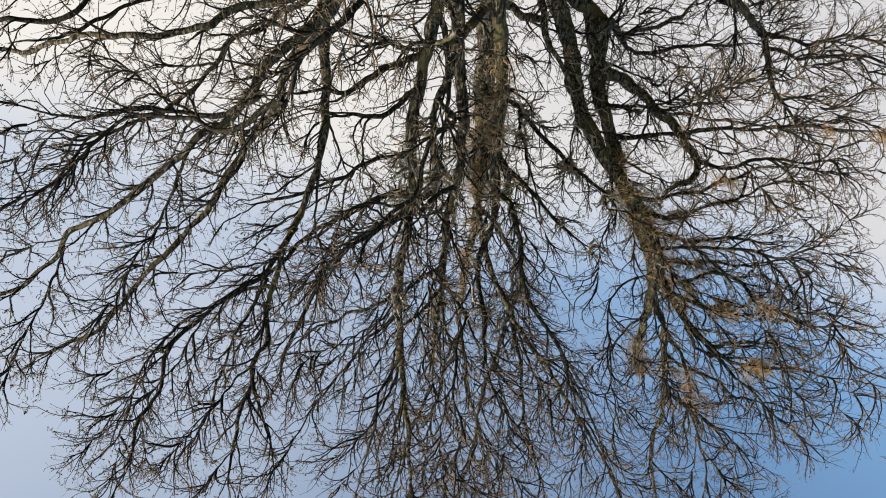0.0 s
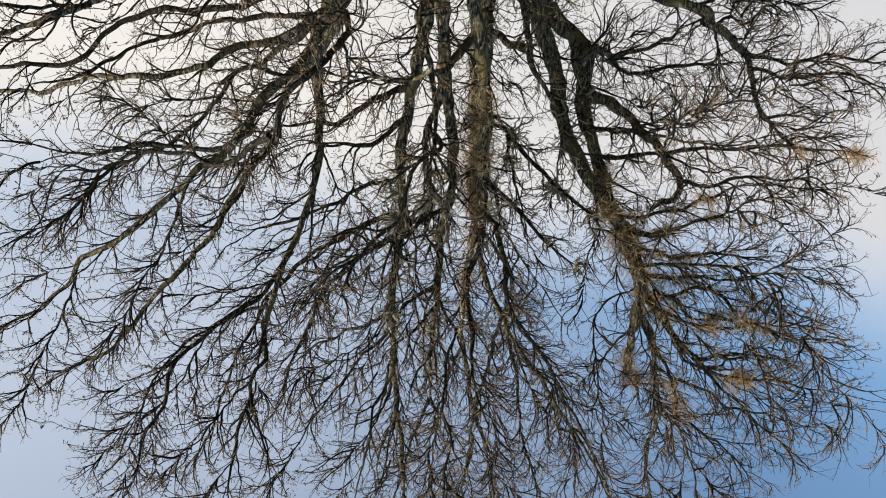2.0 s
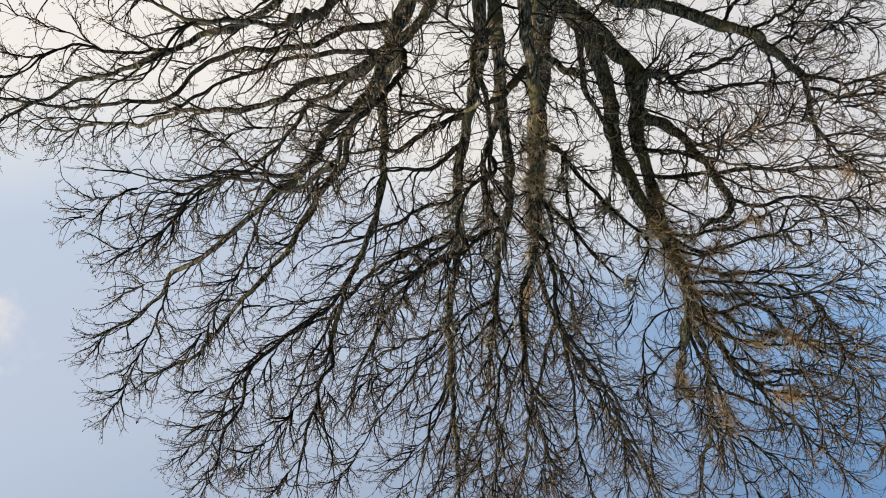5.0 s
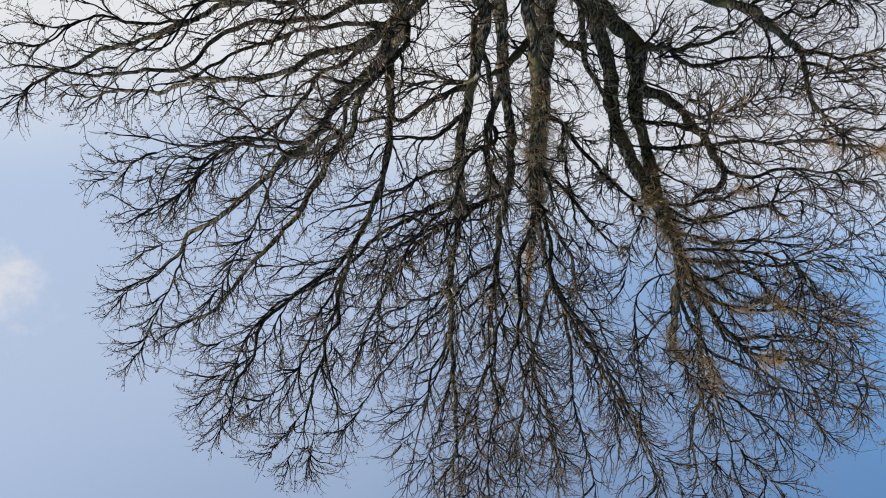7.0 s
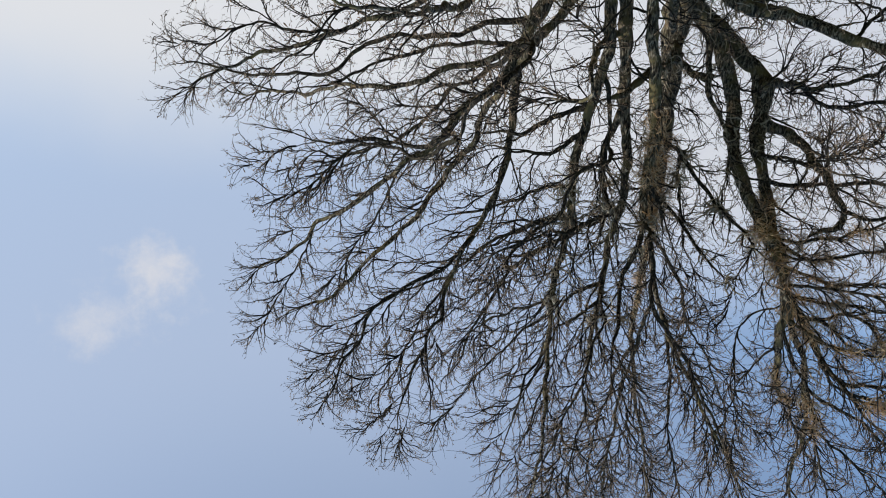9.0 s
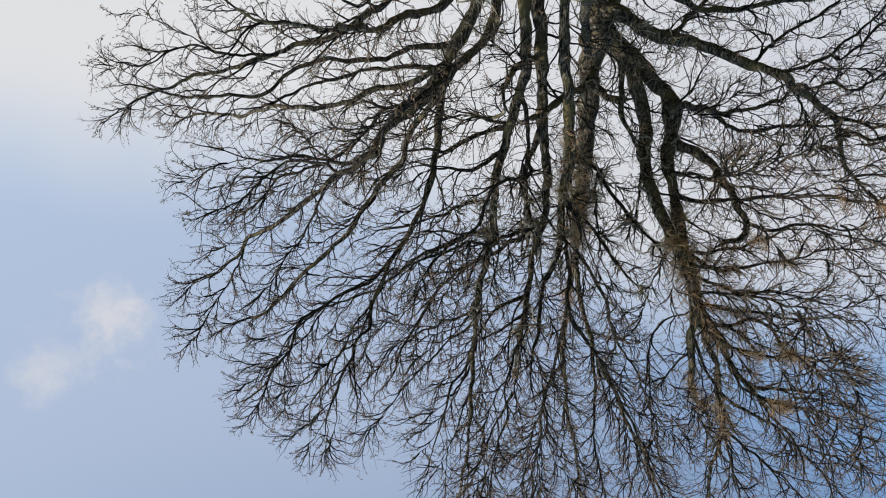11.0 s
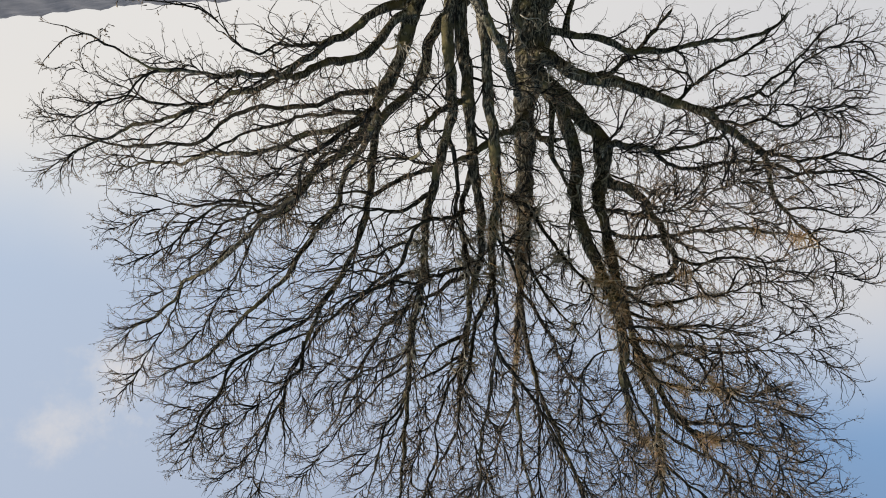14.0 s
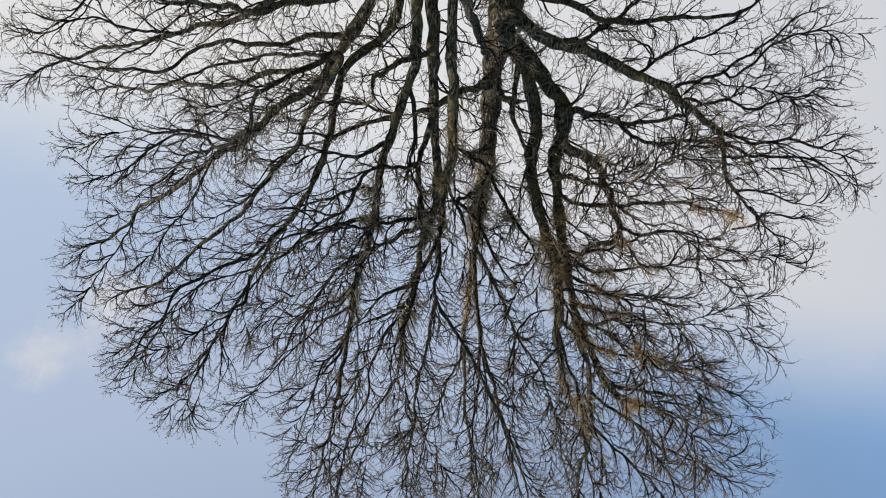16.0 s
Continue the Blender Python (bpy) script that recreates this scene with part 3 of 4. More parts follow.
limb("ll10", "l4", 0.036, 0.018, (2.85, -2.89, 9.52), (3.09, -3.18, 9.94), (3.29, -3.46, 10.35), (3.46, -3.75, 10.82), (3.52, -4.01, 11.29), (3.81, -4.32, 11.69))
limb("ll11", "s1", 0.027, 0.018, (1.30, -4.58, 8.79), (1.81, -4.34, 9.36), (2.30, -4.24, 9.70), (2.95, -4.08, 10.10), (3.50, -3.98, 10.86))
limb("ll12", "s1", 0.026, 0.011, (1.20, -5.10, 9.75), (1.41, -5.32, 10.08), (1.51, -5.66, 10.30), (1.59, -5.84, 10.87), (1.65, -6.03, 11.42), (1.74, -6.37, 12.20))
limb("ll13", "s2", 0.040, 0.022, (0.76, -2.91, 9.27), (1.11, -3.18, 9.46), (1.40, -3.48, 9.61), (1.50, -3.75, 9.87), (1.70, -4.03, 10.07))
limb("ll13b", "s2", 0.034, 0.016, (0.79, -3.02, 9.70), (1.08, -3.64, 9.74), (1.34, -3.99, 9.85), (1.62, -4.56, 10.16))
limb("ll14", "s2", 0.031, 0.010, (0.76, -2.98, 9.53), (0.29, -4.45, 9.15), (0.33, -4.89, 9.33), (0.32, -5.39, 9.56), (0.30, -5.78, 9.96), (0.15, -6.03, 10.27), (0.22, -6.46, 10.63), (0.14, -7.03, 11.28), (0.27, -7.18, 12.38))
limb("kn", "t2", 0.108, 0.052, (-1.78, -1.10, 5.84), (-2.36, -0.69, 6.31), (-2.66, -0.77, 6.47), (-2.81, -1.18, 6.66), (-3.15, -1.63, 6.73), (-3.30, -2.07, 6.90), (-3.52, -2.18, 7.18), (-3.38, -2.32, 7.51), (-3.01, -2.39, 7.71))
limb("kn3", "kn", 0.037, 0.018, (-3.50, -2.17, 7.15), (-4.02, -2.33, 7.18), (-4.68, -2.35, 6.95), (-5.23, -2.44, 6.92), (-5.68, -2.43, 6.71))
limb("d1", "base", 0.110, 0.070, (0.11, -4.26, 1.76), (0.09, -4.05, 2.01), (-0.05, -3.91, 2.37), (-0.18, -3.59, 2.82), (-0.01, -2.49, 3.34), (0.16, -1.35, 4.01), (0.20, -0.82, 4.40))
limb("kn0", "t2", 0.100, 0.108, (-1.49, -0.68, 5.07), (-1.67, -0.82, 5.58), (-1.95, -0.86, 6.03))
limb("lg", "ll2", 0.049, 0.023, (2.59, -3.50, 4.35), (3.66, -2.93, 4.40), (3.92, -3.02, 4.47), (4.25, -3.16, 4.55), (4.91, -3.41, 4.63), (5.31, -3.59, 4.73), (5.59, -3.76, 4.88), (5.84, -3.97, 5.07), (6.14, -4.17, 5.24), (6.52, -4.33, 5.29), (7.04, -4.50, 5.30))
limb("lh", "ll2", 0.062, 0.021, (2.59, -3.50, 4.35), (3.87, -1.98, 5.29), (4.07, -2.08, 5.42), (4.45, -2.22, 5.60), (4.69, -2.42, 5.90), (5.01, -2.63, 6.22), (5.14, -2.76, 6.38), (5.46, -2.96, 6.64), (5.75, -3.09, 6.81), (5.94, -3.15, 6.88), (6.42, -3.27, 7.03), (6.75, -3.42, 7.18), (6.96, -3.64, 7.49), (7.21, -3.89, 7.80), (7.54, -4.15, 8.12))
limb("ld", "s1", 0.054, 0.027, (1.17, -3.38, 5.40), (1.55, -3.54, 5.46), (1.80, -3.70, 5.53), (1.98, -3.93, 5.68), (2.26, -4.17, 5.81), (2.58, -4.31, 5.78), (2.88, -4.48, 5.79), (3.11, -4.63, 5.83))
limb("le", "s1", 0.033, 0.019, (1.15, -3.35, 5.34), (1.68, -3.69, 5.13), (1.99, -3.90, 5.03), (2.28, -4.14, 4.91))
limb("lm1", "s1", 0.038, 0.021, (1.27, -3.87, 6.84), (1.94, -3.90, 6.99), (2.29, -4.06, 7.14), (2.74, -4.21, 7.31), (3.10, -4.34, 7.44), (3.46, -4.44, 7.52), (3.81, -4.59, 7.67))
limb("lm2", "s1", 0.057, 0.021, (1.25, -4.06, 7.41), (1.49, -3.60, 7.54), (1.83, -3.74, 7.69), (2.10, -3.84, 7.81), (2.39, -3.94, 7.94), (2.75, -4.08, 8.10), (3.02, -4.27, 8.34), (3.28, -4.47, 8.58), (3.49, -4.71, 8.87), (3.58, -5.07, 9.34))
limb("u1", "trunk", 0.053, 0.027, (0.28, -0.13, 6.51), (0.18, -1.50, 6.45), (-0.31, -1.74, 6.53), (-0.60, -2.06, 6.79), (-1.08, -2.45, 7.07), (-1.48, -2.83, 7.34), (-1.93, -3.19, 7.60), (-2.18, -3.44, 7.80))
limb("u2", "trunk", 0.048, 0.023, (0.25, -0.30, 7.65), (0.20, -1.98, 7.30), (-0.25, -2.26, 7.51), (-0.58, -2.53, 7.73), (-0.91, -2.81, 7.98), (-1.32, -3.11, 8.22), (-1.84, -3.41, 8.45))
limb("u3", "u1", 0.033, 0.018, (-0.38, -1.81, 6.60), (-0.51, -2.39, 7.00), (-0.63, -2.84, 7.37), (-0.82, -3.29, 7.71))
limb("sj", "trunk", 0.081, 0.062, (0.28, -0.23, 4.97), (0.24, -0.74, 4.99), (-0.08, -0.80, 5.02), (-0.31, -0.91, 5.19), (-0.61, -0.94, 5.14), (-0.83, -0.93, 5.09))
limb("sa", "trunk", 0.100, 0.055, (0.25, -0.24, 4.72), (0.07, -0.87, 4.71), (0.19, -1.39, 4.90), (0.41, -1.84, 5.00), (0.55, -2.30, 5.15), (0.71, -2.75, 5.26), (0.87, -3.05, 5.30))
limb("g1", "s1", 0.026, 0.009, (1.29, -4.72, 9.09), (1.68, -4.99, 9.40), (1.94, -5.21, 9.73), (2.19, -5.43, 10.05), (2.50, -5.70, 10.44), (2.78, -6.01, 10.91), (3.03, -6.33, 11.37))
limb("g2", "lm2", 0.026, 0.012, (3.43, -4.66, 8.80), (3.56, -5.01, 9.10), (3.78, -5.36, 9.48), (3.89, -5.75, 9.89), (4.00, -6.12, 10.30), (4.20, -6.49, 10.69), (4.27, -6.66, 10.86))
limb("g3", "t3", 0.018, 0.009, (-2.82, -3.76, 8.47), (-2.33, -3.80, 8.84), (-2.06, -3.98, 9.32), (-2.19, -4.19, 9.89), (-2.37, -4.49, 10.65), (-2.37, -4.79, 11.43))
limb("g4", "t3", 0.032, 0.010, (-2.85, -3.55, 9.17), (-3.42, -3.93, 10.01), (-3.76, -4.10, 10.88), (-4.09, -4.27, 11.77), (-4.32, -4.45, 12.54), (-4.64, -4.85, 12.99), (-4.78, -5.55, 13.09))
limb("g5", "t3", 0.031, 0.013, (-2.85, -3.66, 8.76), (-3.47, -4.04, 8.93), (-4.04, -4.08, 9.01), (-4.90, -4.02, 8.95), (-5.75, -4.01, 9.00))
limb("g6", "ll1", 0.029, 0.012, (3.04, -5.58, 8.34), (3.53, -4.97, 8.72), (4.03, -5.24, 8.90), (4.46, -5.58, 9.14), (4.75, -5.88, 9.39), (4.92, -6.23, 9.70), (5.02, -6.68, 10.11), (5.14, -7.03, 10.43))
limb("d2", "t3", 0.075, 0.027, (-0.49, -0.67, 4.20), (-0.60, -1.19, 4.86), (-0.78, -1.53, 5.40), (-1.12, -1.77, 5.88), (-1.28, -1.91, 6.13), (-1.38, -2.38, 6.80))
limb("n1", "t2", 0.036, 0.012, (-3.20, -2.95, 9.19), (-4.04, -3.41, 8.74), (-4.51, -3.88, 8.90), (-4.81, -4.34, 8.82), (-5.13, -4.81, 8.73), (-5.34, -5.27, 8.29))
limb("n2", "t2", 0.036, 0.012, (-3.60, -3.23, 9.74), (-3.87, -3.57, 9.90), (-4.23, -3.91, 10.02), (-4.65, -4.25, 9.99), (-5.07, -4.58, 9.61), (-5.41, -4.92, 9.46), (-5.73, -5.26, 9.36))
limb("n3", "t2", 0.032, 0.012, (-4.04, -3.37, 10.10), (-4.72, -3.74, 10.67), (-5.26, -4.10, 11.06), (-5.79, -4.47, 11.23))
limb("n4", "t3", 0.030, 0.011, (-2.74, -3.67, 8.22), (-3.90, -4.02, 7.87), (-4.37, -4.36, 7.87), (-4.66, -4.71, 7.49), (-4.99, -5.05, 7.47))


# the trunk is widest below its fork and slimmer above it
BOUGHS["trunk"]["r"] *= np.interp(BOUGHS["trunk"]["line"][:, 2], (1.5, 2.4, 3.4, 4.4), (1.0, 1.14, 1.14, 0.84))

HEART = np.array([0.6, -3.4, 4.6])
crown = np.concatenate([L["line"] for L in BOUGHS.values()]) - HEART
crown_far = np.linalg.norm(crown, axis=1)
crown_way = crown / crown_far[:, None]


def crown_reach(at):
    """How far the crown reaches from its heart in the direction of each place."""
    way = (at - HEART) / (np.linalg.norm(at - HEART, axis=1, keepdims=True) + 1e-9)
    return np.array([np.where(crown_way @ w > 0.955, crown_far, 1.5).max() for w in way])


def long_branches(per_metre):
    """Long slender branches that leave the limbs at a sharp angle and run out towards the crown's edge."""
    for name in list(BOUGHS):
        L = BOUGHS[name]
        n = len(L["line"])
        for k in range(rng.poisson(L["length"] * per_metre)):
            u = rng.uniform(0.30, 0.92)
            i = int(u * (n - 2))
            if not 0.012 < L["r"][i] < 0.13 or L["line"][i][2] < 3.3:
                continue
            tan = L["line"][i + 1] - L["line"][i]
            tan = tan / np.linalg.norm(tan)
            side = rng.normal(size=3)
            side -= tan * (side @ tan)
            side /= np.linalg.norm(side)
            out = L["line"][i] - HEART
            out = out / np.linalg.norm(out)
            a = np.radians(rng.uniform(24, 50))
            way = tan * np.cos(a) + side * np.sin(a) + out * 0.55
            way = way / np.linalg.norm(way)
            length = rng.uniform(0.9, 2.6)
            steps, bend = 9, rng.normal(size=3) * 0.05
            p = [L["line"][i]]
            for _ in range(steps):
                way = way + bend + rng.normal(size=3) * 0.13 + out * 0.05
                way = way / np.linalg.norm(way)
                p.append(p[-1] + way * length / steps)
            p = np.array(p)
            inside = np.linalg.norm(p - HEART, axis=1) < crown_reach(p) - 0.20
            stop = len(p) if inside.all() else int(np.argmin(inside))
            if stop < 4:
                continue
            p = p[:stop]
            v = np.linspace(0, 1, 5 * stop)
            line = np.stack([np.interp(v, np.linspace(0, 1, stop), p[:, j]) for j in range(3)], 1)
            r0 = min(L["r"][i] * 0.62, rng.uniform(0.018, 0.032))
            BOUGHS[f"{name}_{k}"] = dict(line=line, r=r0 * (1 - v) + 0.0032 * v, length=np.linalg.norm(np.diff(p, axis=0), axis=1).sum(), joins=name, long=True)


long_branches(0.85)


def resampled(line, values, k):
    u = np.r_[0, np.cumsum(np.linalg.norm(np.diff(line, axis=0), axis=1))]
    s = np.linspace(0, u[-1], k)
    return np.stack([np.interp(s, u, line[:, i]) for i in range(3)], 1), np.interp(s, u, values)


def grow(lines, radii, owner, per_metre, start, span, angle, thin, k, outward, lift, wander, least):
    """Side shoots from many lines: (n, k, 3) places, radii and the limb that each belongs to."""
    lengths = np.linalg.norm(np.diff(lines, axis=1), axis=2).sum(1)
    counts = rng.poisson(lengths * per_metre)
    src = np.repeat(np.arange(len(lines)), counts)
    n, kk = len(src), lines.shape[1]
    u = (start + (1 - start) * rng.random(n)) * (kk - 1.001)
    i = u.astype(int)
    f = (u - i)[:, None]
    pos = lines[src, i] * (1 - f) + lines[src, i + 1] * f
    rad = radii[src, i] * (1 - f[:, 0]) + radii[src, i + 1] * f[:, 0]
    tan = lines[src, i + 1] - lines[src, i]
    tan /= np.linalg.norm(tan, axis=1, keepdims=True) + 1e-9
    side = rng.normal(size=(n, 3))
    side -= tan * (side * tan).sum(1, keepdims=True)
    side /= np.linalg.norm(side, axis=1, keepdims=True)
    out = pos - HEART
    out /= np.linalg.norm(out, axis=1, keepdims=True)
    a = np.radians(rng.normal(angle, 20, n))[:, None]
    way = tan * np.cos(a) + side * np.sin(a) + out * outward
    way[:, 2] += lift
    way /= np.linalg.norm(way, axis=1, keepdims=True)
    left = 1 - 0.55 * (u / (kk - 1))
    size = rng.uniform(span[0], span[1], n) * left
    pts = np.empty((n, k, 3))
    pts[:, 0] = pos
    curl = rng.normal(size=(n, 3)) * wander
    for j in range(1, k):
        way = way + rng.normal(size=(n, 3)) * wander + curl * 0.20 + out * outward * 0.18
        way[:, 2] += lift * 0.25
        way /= np.linalg.norm(way, axis=1, keepdims=True)
        pts[:, j] = pts[:, j - 1] + way * (size / (k - 1))[:, None]
    r0 = np.clip(rad * thin, least * 1.4, least * 2.4)
    r = r0[:, None] * np.linspace(1, 0.35, k)
    return pts, np.maximum(r, least), owner[src]


tree = new("tree")
tree.location = BASE
tagged(tree, "large bare many-stemmed old tree with mossy grey-brown bark", "tree")


def part(name, verts, quads, mat, parent, label=""):
    ob = new(name, mesh_of(name, verts - BASE, quads, mat))
    ob.parent = parent
    return tagged(ob, label)


def gnarled(verts, line, sides):
    """Burrs, ribs and hollows round a limb, so that it is never a plain tube."""
    n = len(line)
    swell = rng.normal(size=(n, sides))
    for _ in range(3):
        swell = (swell + np.roll(swell, 1, 1) + np.r_[swell[1:], swell[-1:]] + np.r_[swell[:1], swell[:-1]]) / 2.6
    rib = 0.5 * np.sin(np.arange(sides) * 2.6 + rng.uniform(0, 6))[None] * np.ones((n, 1))
    scale = 1 + 0.10 * np.clip(swell + rib, -1.6, 1.6)
    mid = np.repeat(crooked(line), sides, 0)
    return mid + (verts - mid) * scale.reshape(-1, 1)


names = list(BOUGHS)
limb_parts = []
for n in names:
    L = BOUGHS[n]
    sides = 14 if L["r"][0] > 0.12 else 9 if L["r"][0] > 0.06 else 5 if "long" in L else 7
    v, q = tubes(L["line"][None], L["r"][None], sides)
    v = gnarled(v, L["line"], sides)
    kind = "trunk" if n == "trunk" else "stem" if L["joins"] == "base" else "branch" if "long" in L else "limb"
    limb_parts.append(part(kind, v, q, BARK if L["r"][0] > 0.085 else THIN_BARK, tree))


# ---- branches: they reach out from the limbs into the free room of the crown ----
def crown_room(count):
    """Places in the crown's free room, round the thinner lengths of the limbs."""
    at, weight, room = [], [], []
    for n in names:
        L = BOUGHS[n]
        u = np.linspace(0, 1, len(L["line"]))
        at.append(L["line"])
        room.append(np.clip((1 - u) * L["length"] / 0.9 + 0.60, 0.60, 1) * 0.95)
        weight.append(np.clip((0.13 - L["r"]) / 0.10, 0.02, 1) * (0.35 + 0.65 * np.minimum(1, u * 1.6)))
    at, weight, room = np.concatenate(at), np.concatenate(weight), np.concatenate(room)
    keep = at[:, 2] > 1.6
    at, weight, room = at[keep], weight[keep], room[keep]
    # even out where many limbs run close together
    cell = np.floor(at / 0.8).astype(int)
    _, inverse, crowd = np.unique(cell, axis=0, return_inverse=True, return_counts=True)
    weight = weight / crowd[inverse.ravel()] ** 0.75
    pick = rng.choice(len(at), count, p=weight / weight.sum())
    off = rng.normal(size=(count, 3))
    off /= np.linalg.norm(off, axis=1, keepdims=True)
    out = at[pick] - HEART
    out /= np.linalg.norm(out, axis=1, keepdims=True)
    spots = at[pick] + off * (room[pick] * rng.random(count) ** 0.40)[:, None] + out * 0.08
    beyond = np.interp(spots[:, 0], (-6.5, -5.0, -3.0, 2.0, 4.0), (-0.35, -0.05, 0.28, 0.28, 0.36))
    spots = spots[np.linalg.norm(spots - HEART, axis=1) < crown_reach(spots) + beyond]
    # one goal to each small cell of the crown, so that the branches fill it evenly
    size = np.interp(spots[:, 2], (2.4, 4.0, 8.5, 11.0), (0.55, 0.285, 0.180, 0.160))      # the top of the crown is the densest
    cell = np.floor(spots / size[:, None]).astype(int)
    _, first = np.unique(cell, axis=0, return_index=True)
    return spots[np.sort(first)]


def colonise(goals, step, sense, kill, rounds):
    """Branches that grow, a step at a time, towards the goals that lie ahead of them."""
    pos, parent, own, heading, open_to = [], [], [], [], []
    for i, n in enumerate(names):
        L = BOUGHS[n]
        u = np.linspace(0, 1, len(L["line"]))
        keep = np.flatnonzero((L["r"] < 0.11) & (u > 0.06))[::2]
        for j in keep:
            pos.append(L["line"][j])
            parent.append(-1)
            own.append(i)
            t = L["line"][min(j + 1, len(u) - 1)] - L["line"][max(j - 1, 0)]
            heading.append(t / (np.linalg.norm(t) + 1e-9))
            open_to.append(0.50)
    best = np.full(len(goals), 9.0)
    near = np.zeros(len(goals), int)
    alive = np.ones(len(goals), bool)
    fresh = range(len(pos))
    grown = {}
    for _ in range(rounds):
        kd = kdtree.KDTree(len(fresh))
        for j in fresh:
            kd.insert(pos[j], j)
        kd.balance()
        for g in np.flatnonzero(alive):
            for co, j, d in kd.find_n(goals[g], 4):
                if d < kill:
                    alive[g] = False
                    break
                if d >= best[g]:
                    break
                h = heading[j]
                x, y, z = goals[g] - pos[j]
                if x * h[0] + y * h[1] + z * h[2] > open_to[j] * d:
                    best[g], near[g] = d, j
                    break
        live = np.flatnonzero(alive & (best < sense))
        if not len(live):
            break
        pull = {}
        for g in live:
            v = goals[g] - pos[near[g]]
            v /= np.linalg.norm(v)
            pull[near[g]] = pull.get(near[g], 0) + v
        first = len(pos)
        for j, v in pull.items():
            limit = 1 if parent[j] < 0 else 2
            if grown.get(j, 0) >= limit:
                continue
            again = grown.get(j, 0)
            grown[j] = again + 1
            out = pos[j] - HEART
            out = out / np.linalg.norm(out)
            keen = 0.75 if parent[j] >= 0 else 0.55
            v = v / (np.linalg.norm(v) + 1e-6) * (0.75 + 0.5 * again) + heading[j] * (keen + 0.15) + out * 0.20 + rng.normal(size=3) * 0.27
            v[2] += 0.05
            v /= np.linalg.norm(v)
            pos.append(pos[j] + v * step)
            parent.append(j)
            own.append(own[j])
            heading.append(v)
            open_to.append(0.62)
        fresh = range(first, len(pos))
        if not len(fresh):
            break
        fresh = [j for j in range(len(pos)) if grown.get(j, 0) == 0 or (parent[j] >= 0 and grown[j] < 2)]
    return np.array(pos), np.array(parent), np.array(own)


goals = crown_room(120000)
pos, parent, own = colonise(goals, 0.11, 1.0, 0.155, 30)
area = np.zeros(len(pos))
heavy = np.full(len(pos), -1)
weight = np.zeros(len(pos))
for j in range(len(pos) - 1, -1, -1):
    if parent[j] < 0:
        continue
    area[j] += 1.0
    p = parent[j]
    area[p] += area[j] * 0.985
    weight[j] += 1
    weight[p] += weight[j]
    if heavy[p] < 0 or weight[j] > weight[heavy[p]]:
        heavy[p] = j
branch_r = np.clip(0.0023 * area**0.6, 0.0018, 0.028)
runs = []
for j in range(len(pos)):
    if parent[j] >= 0 and (parent[parent[j]] < 0 or heavy[parent[j]] != j):
        run = [parent[j], j]
        while heavy[run[-1]] >= 0:
            run.append(heavy[run[-1]])
        runs.append(run)
lines, radii, owners = [{4: [], 8: [], 13: [], 22: []} for _ in range(3)]
for run in runs:
    k = 4 if len(run) < 5 else 8 if len(run) < 9 else 13 if len(run) < 16 else 22
    r = branch_r[run]
    r[0] = r[1]
    a, b = resampled(pos[run], r, k)
    lines[k].append(a)
    radii[k].append(b)
    owners[k].append(own[run[1]])
b0 = [(np.array(lines[k]), np.array(radii[k]), np.array(owners[k])) for k in lines]
# finer growth on them: branchlets, then twigs that end in buds
b2, r2, o2 = [np.concatenate(x) for x in zip(*[grow(l, r, o, 2.4, 0.06, (0.12, 0.40), 46, 0.55, 4, 0.05, 0.03, 0.29, 0.0015) for l, r, o in b0])]
sources = [(*b0[0], 8.0), (*b0[1], 6.5), (*b0[2], 4.5), (*b0[3], 4.0), (b2, r2, o2, 8.0)]
b3, r3, o3 = [np.concatenate(x) for x in zip(*[grow(l, r, o, rate, 0.08, (0.035, 0.125), 62, 0.5, 3, 0.05, 0.08, 0.55, 0.0012) for l, r, o, rate in sources])]
b3[:, 1] = b3[:, 0] * 0.20 + b3[:, 2] * 0.80
r3 = np.stack([r3[:, 0], rng.uniform(0.0045, 0.0130, len(r3)), r3[:, 1] * 1.3], 1)
for i, n in enumerate(names):
    for label, mat, groups in (
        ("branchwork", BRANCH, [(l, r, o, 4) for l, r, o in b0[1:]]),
        ("twig_spray", TWIG, [(*b0[0], 3), (b2, r2, o2, 3), (b3, r3, o3, 3)]),
    ):
        chunks, at = [], 0
        for pts, rad, whose, sides in groups:
            mine = whose == i
            if mine.any():
                v, q = tubes(pts[mine], rad[mine], sides)
                chunks.append((v, q + at))
                at += len(v)
        if chunks:
            part(label, np.concatenate([c[0] for c in chunks]), np.concatenate([c[1] for c in chunks]), mat, limb_parts[i])["kind"] = "stuff"


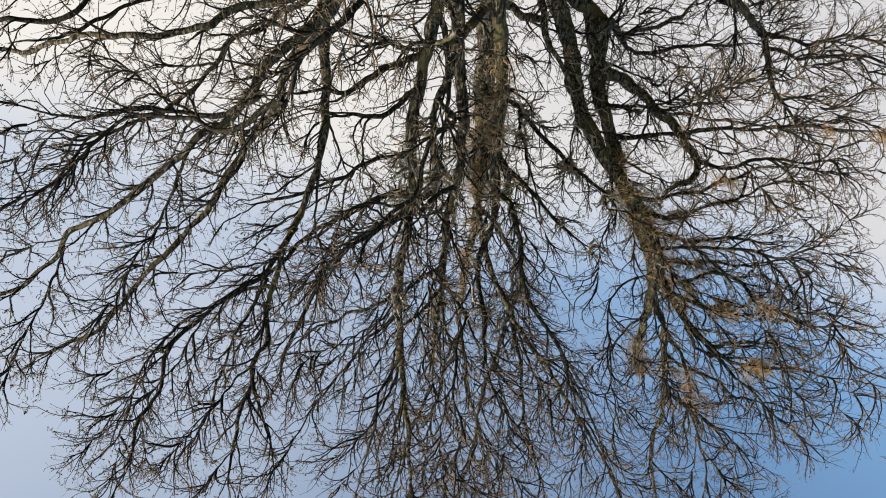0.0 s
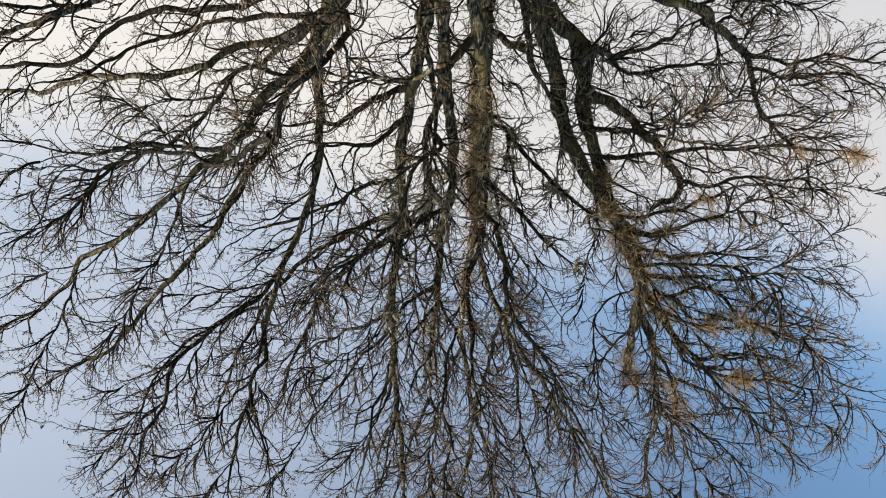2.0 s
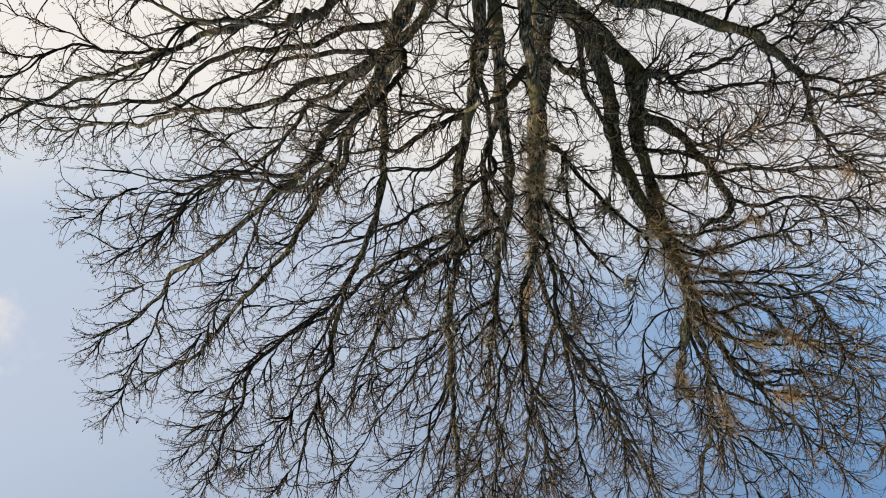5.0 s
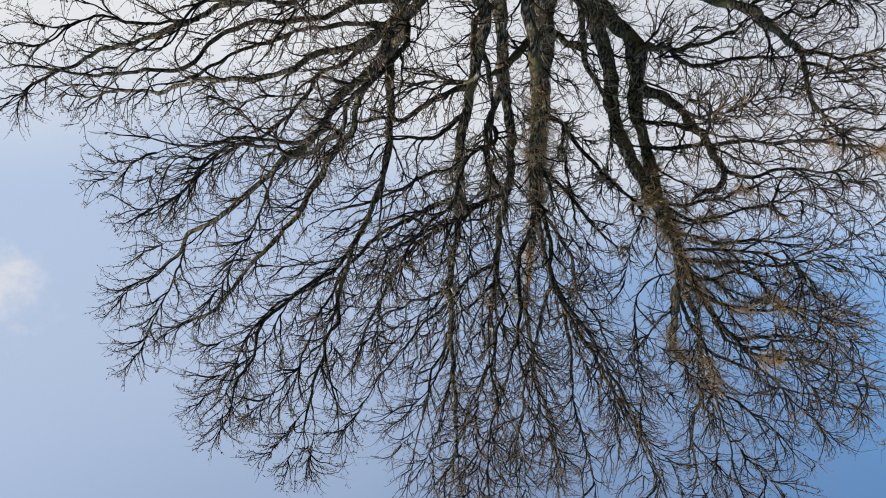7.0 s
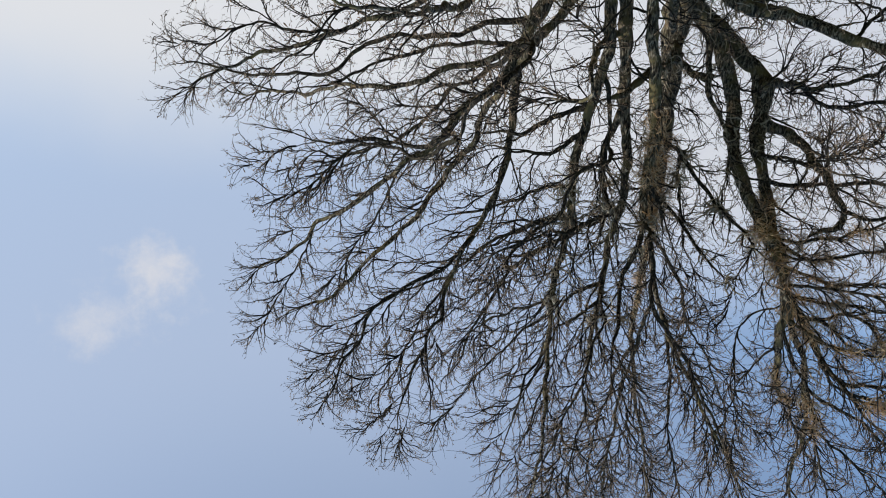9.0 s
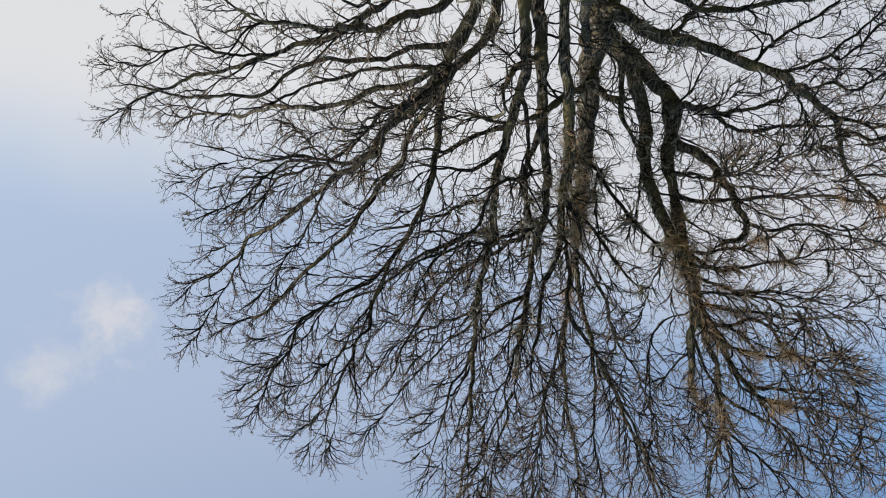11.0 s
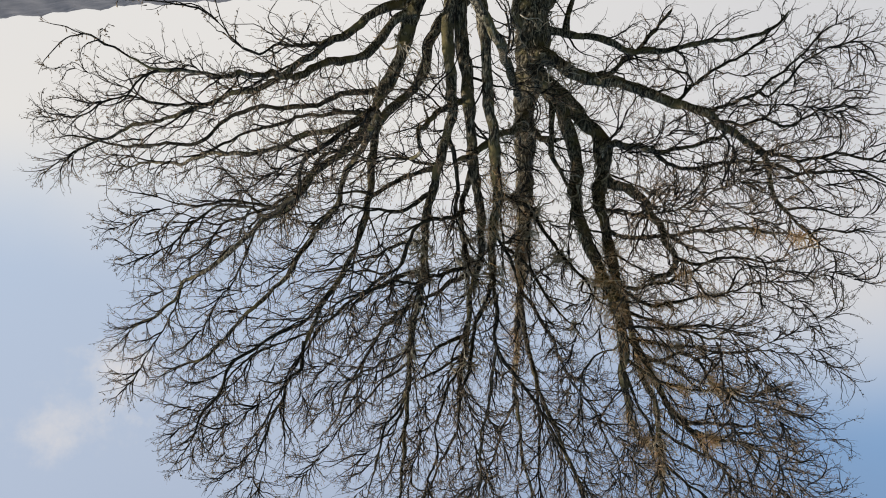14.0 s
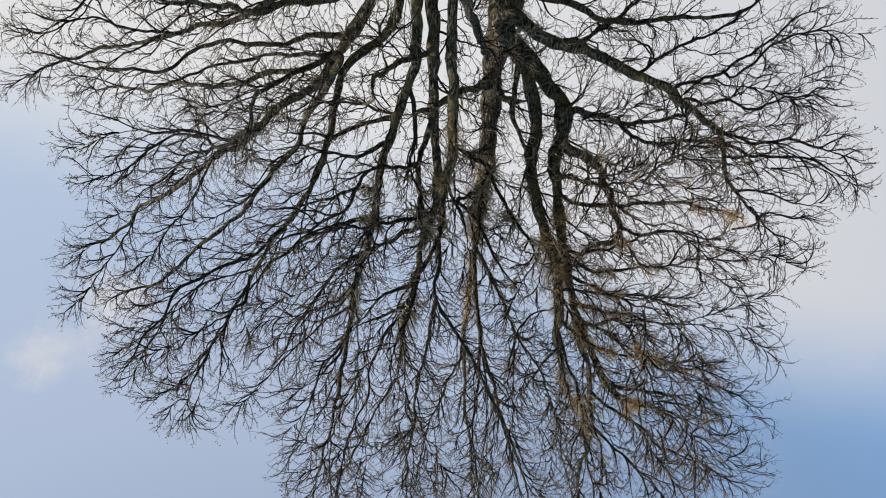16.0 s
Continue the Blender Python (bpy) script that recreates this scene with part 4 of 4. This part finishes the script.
# ---- brushwood: crooked dead shoots that sprout from burrs on the stems ----
def sprouts(name, lo, hi, count, reach_of, rusty=False):
    """A tuft of crooked shoots between two fractions of a limb: grey and stout, or fine and rusty."""
    L = BOUGHS[name]
    n = len(L["line"])
    count = int(count * (0.75 if rusty else 0.24))
    burrs = rng.uniform(lo, hi, max(3, count // (40 if rusty else 14)))
    at = rng.choice(burrs, count) + rng.normal(size=count) * 0.05 / L["length"]
    i = np.clip((np.clip(at, lo, hi) * (n - 1)).astype(int), 0, n - 2)
    pos, rad = L["line"][i], L["r"][i]
    tan = L["line"][i + 1] - L["line"][i]
    tan /= np.linalg.norm(tan, axis=1, keepdims=True)
    side = rng.normal(size=(count, 3))
    side -= tan * (side * tan).sum(1, keepdims=True)
    side /= np.linalg.norm(side, axis=1, keepdims=True)
    way = side * 0.9 + tan * rng.normal(0.5, 0.6, (count, 1))
    way /= np.linalg.norm(way, axis=1, keepdims=True)
    k = 6 if rusty else 8
    pts = np.empty((count, k, 3))
    pts[:, 0] = pos + side * (rad * 0.8)[:, None]
    size = rng.uniform(0.35, 1.0, count) * reach_of * (1.15 if rusty else 1.7)
    for j in range(1, k):
        way = way + rng.normal(size=(count, 3)) * (0.62 if rusty else 0.48)
        way[:, 2] += 0.06
        way /= np.linalg.norm(way, axis=1, keepdims=True)
        pts[:, j] = pts[:, j - 1] + way * (size / (k - 1))[:, None]
    stout = rng.random(count) ** 2
    base = 0.0030 + 0.008 * stout if rusty else 0.0055 + 0.023 * stout
    v, q = tubes(pts, base[:, None] * np.linspace(1, 0.40, k), 3)
    mat, label = (SHOOT, "tuft of fine rust-brown shoots") if rusty else (SPUR, "tuft of stout pale dead shoots")
    part("brushwood", v, q, mat, limb_parts[names.index(name)], label)["kind"] = "stuff"


for where in (
    ("trunk", 0.34, 0.40, 240, 0.55), ("trunk", 0.40, 0.48, 160, 0.45), ("trunk", 0.56, 0.74, 200, 0.36), ("trunk", 0.76, 1.00, 1200, 0.60, True),
    ("t3", 0.06, 0.20, 260, 0.45), ("t3", 0.28, 0.42, 260, 0.45), ("t3", 0.46, 0.66, 700, 0.55, True), ("t3", 0.80, 0.95, 340, 0.45, True),
    ("t2", 0.02, 0.22, 460, 0.50), ("bl", 0.14, 0.30, 260, 0.35),
    ("t2", 0.34, 0.50, 260, 0.40), ("t2", 0.56, 0.74, 420, 0.50, True), ("t2", 0.80, 0.95, 260, 0.45, True), ("t2a", 0.15, 0.75, 300, 0.40),
    ("s1", 0.49, 0.57, 260, 0.42), ("s1", 0.63, 0.69, 220, 0.34), ("s2", 0.58, 0.72, 300, 0.40), ("s2", 0.80, 0.90, 160, 0.35),
    ("s3", 0.70, 0.98, 560, 0.45, True), ("s3b", 0.02, 0.20, 140, 0.35), ("s3a", 0.10, 0.60, 200, 0.35), ("s2b", 0.30, 0.90, 160, 0.40),
    ("u1", 0.55, 1.00, 300, 0.40), ("u2", 0.45, 1.00, 260, 0.35), ("kn0", 0.20, 0.80, 160, 0.40),
    ("r8", 0.15, 0.80, 260, 0.35, True), ("r9", 0.05, 0.70, 420, 0.38, True), ("r10", 0.05, 0.60, 280, 0.35, True), ("r11", 0.05, 0.75, 380, 0.38, True),
    ("r12", 0.10, 0.70, 260, 0.35, True), ("g5", 0.10, 0.75, 280, 0.35, True), ("g4", 0.10, 0.70, 200, 0.35, True), ("r6", 0.75, 1.00, 200, 0.35, True),
    ("t1a", 0.00, 0.22, 420, 0.45, True), ("s2", 0.72, 0.96, 420, 0.40), ("s1", 0.56, 0.66, 360, 0.42),
    ("u1", 0.28, 0.56, 320, 0.42), ("u3", 0.05, 0.70, 200, 0.35), ("s2b", 0.60, 1.00, 260, 0.45),
    ("ll2", 0.55, 1.00, 260, 0.45), ("ll1", 0.34, 0.48, 160, 0.40), ("ll2b", 0.30, 0.50, 120, 0.30), ("ll2f", 0.40, 0.60, 140, 0.30),
    ("n1", 0.05, 0.60, 300, 0.35, True), ("n2", 0.05, 0.55, 260, 0.35, True),
    ("sa", 0.10, 0.90, 200, 0.45), ("sj", 0.10, 0.90, 160, 0.40), ("u1", 0.05, 0.30, 200, 0.45),
    ("l3", 0.05, 0.40, 140, 0.35), ("bl", 0.05, 0.16, 160, 0.40), ("lm1", 0.00, 0.25, 160, 0.35), ("lm2", 0.00, 0.20, 160, 0.35),
):
    sprouts(*where)
sprouts("t1a", 0.24, 0.36, 420, 0.20, True)
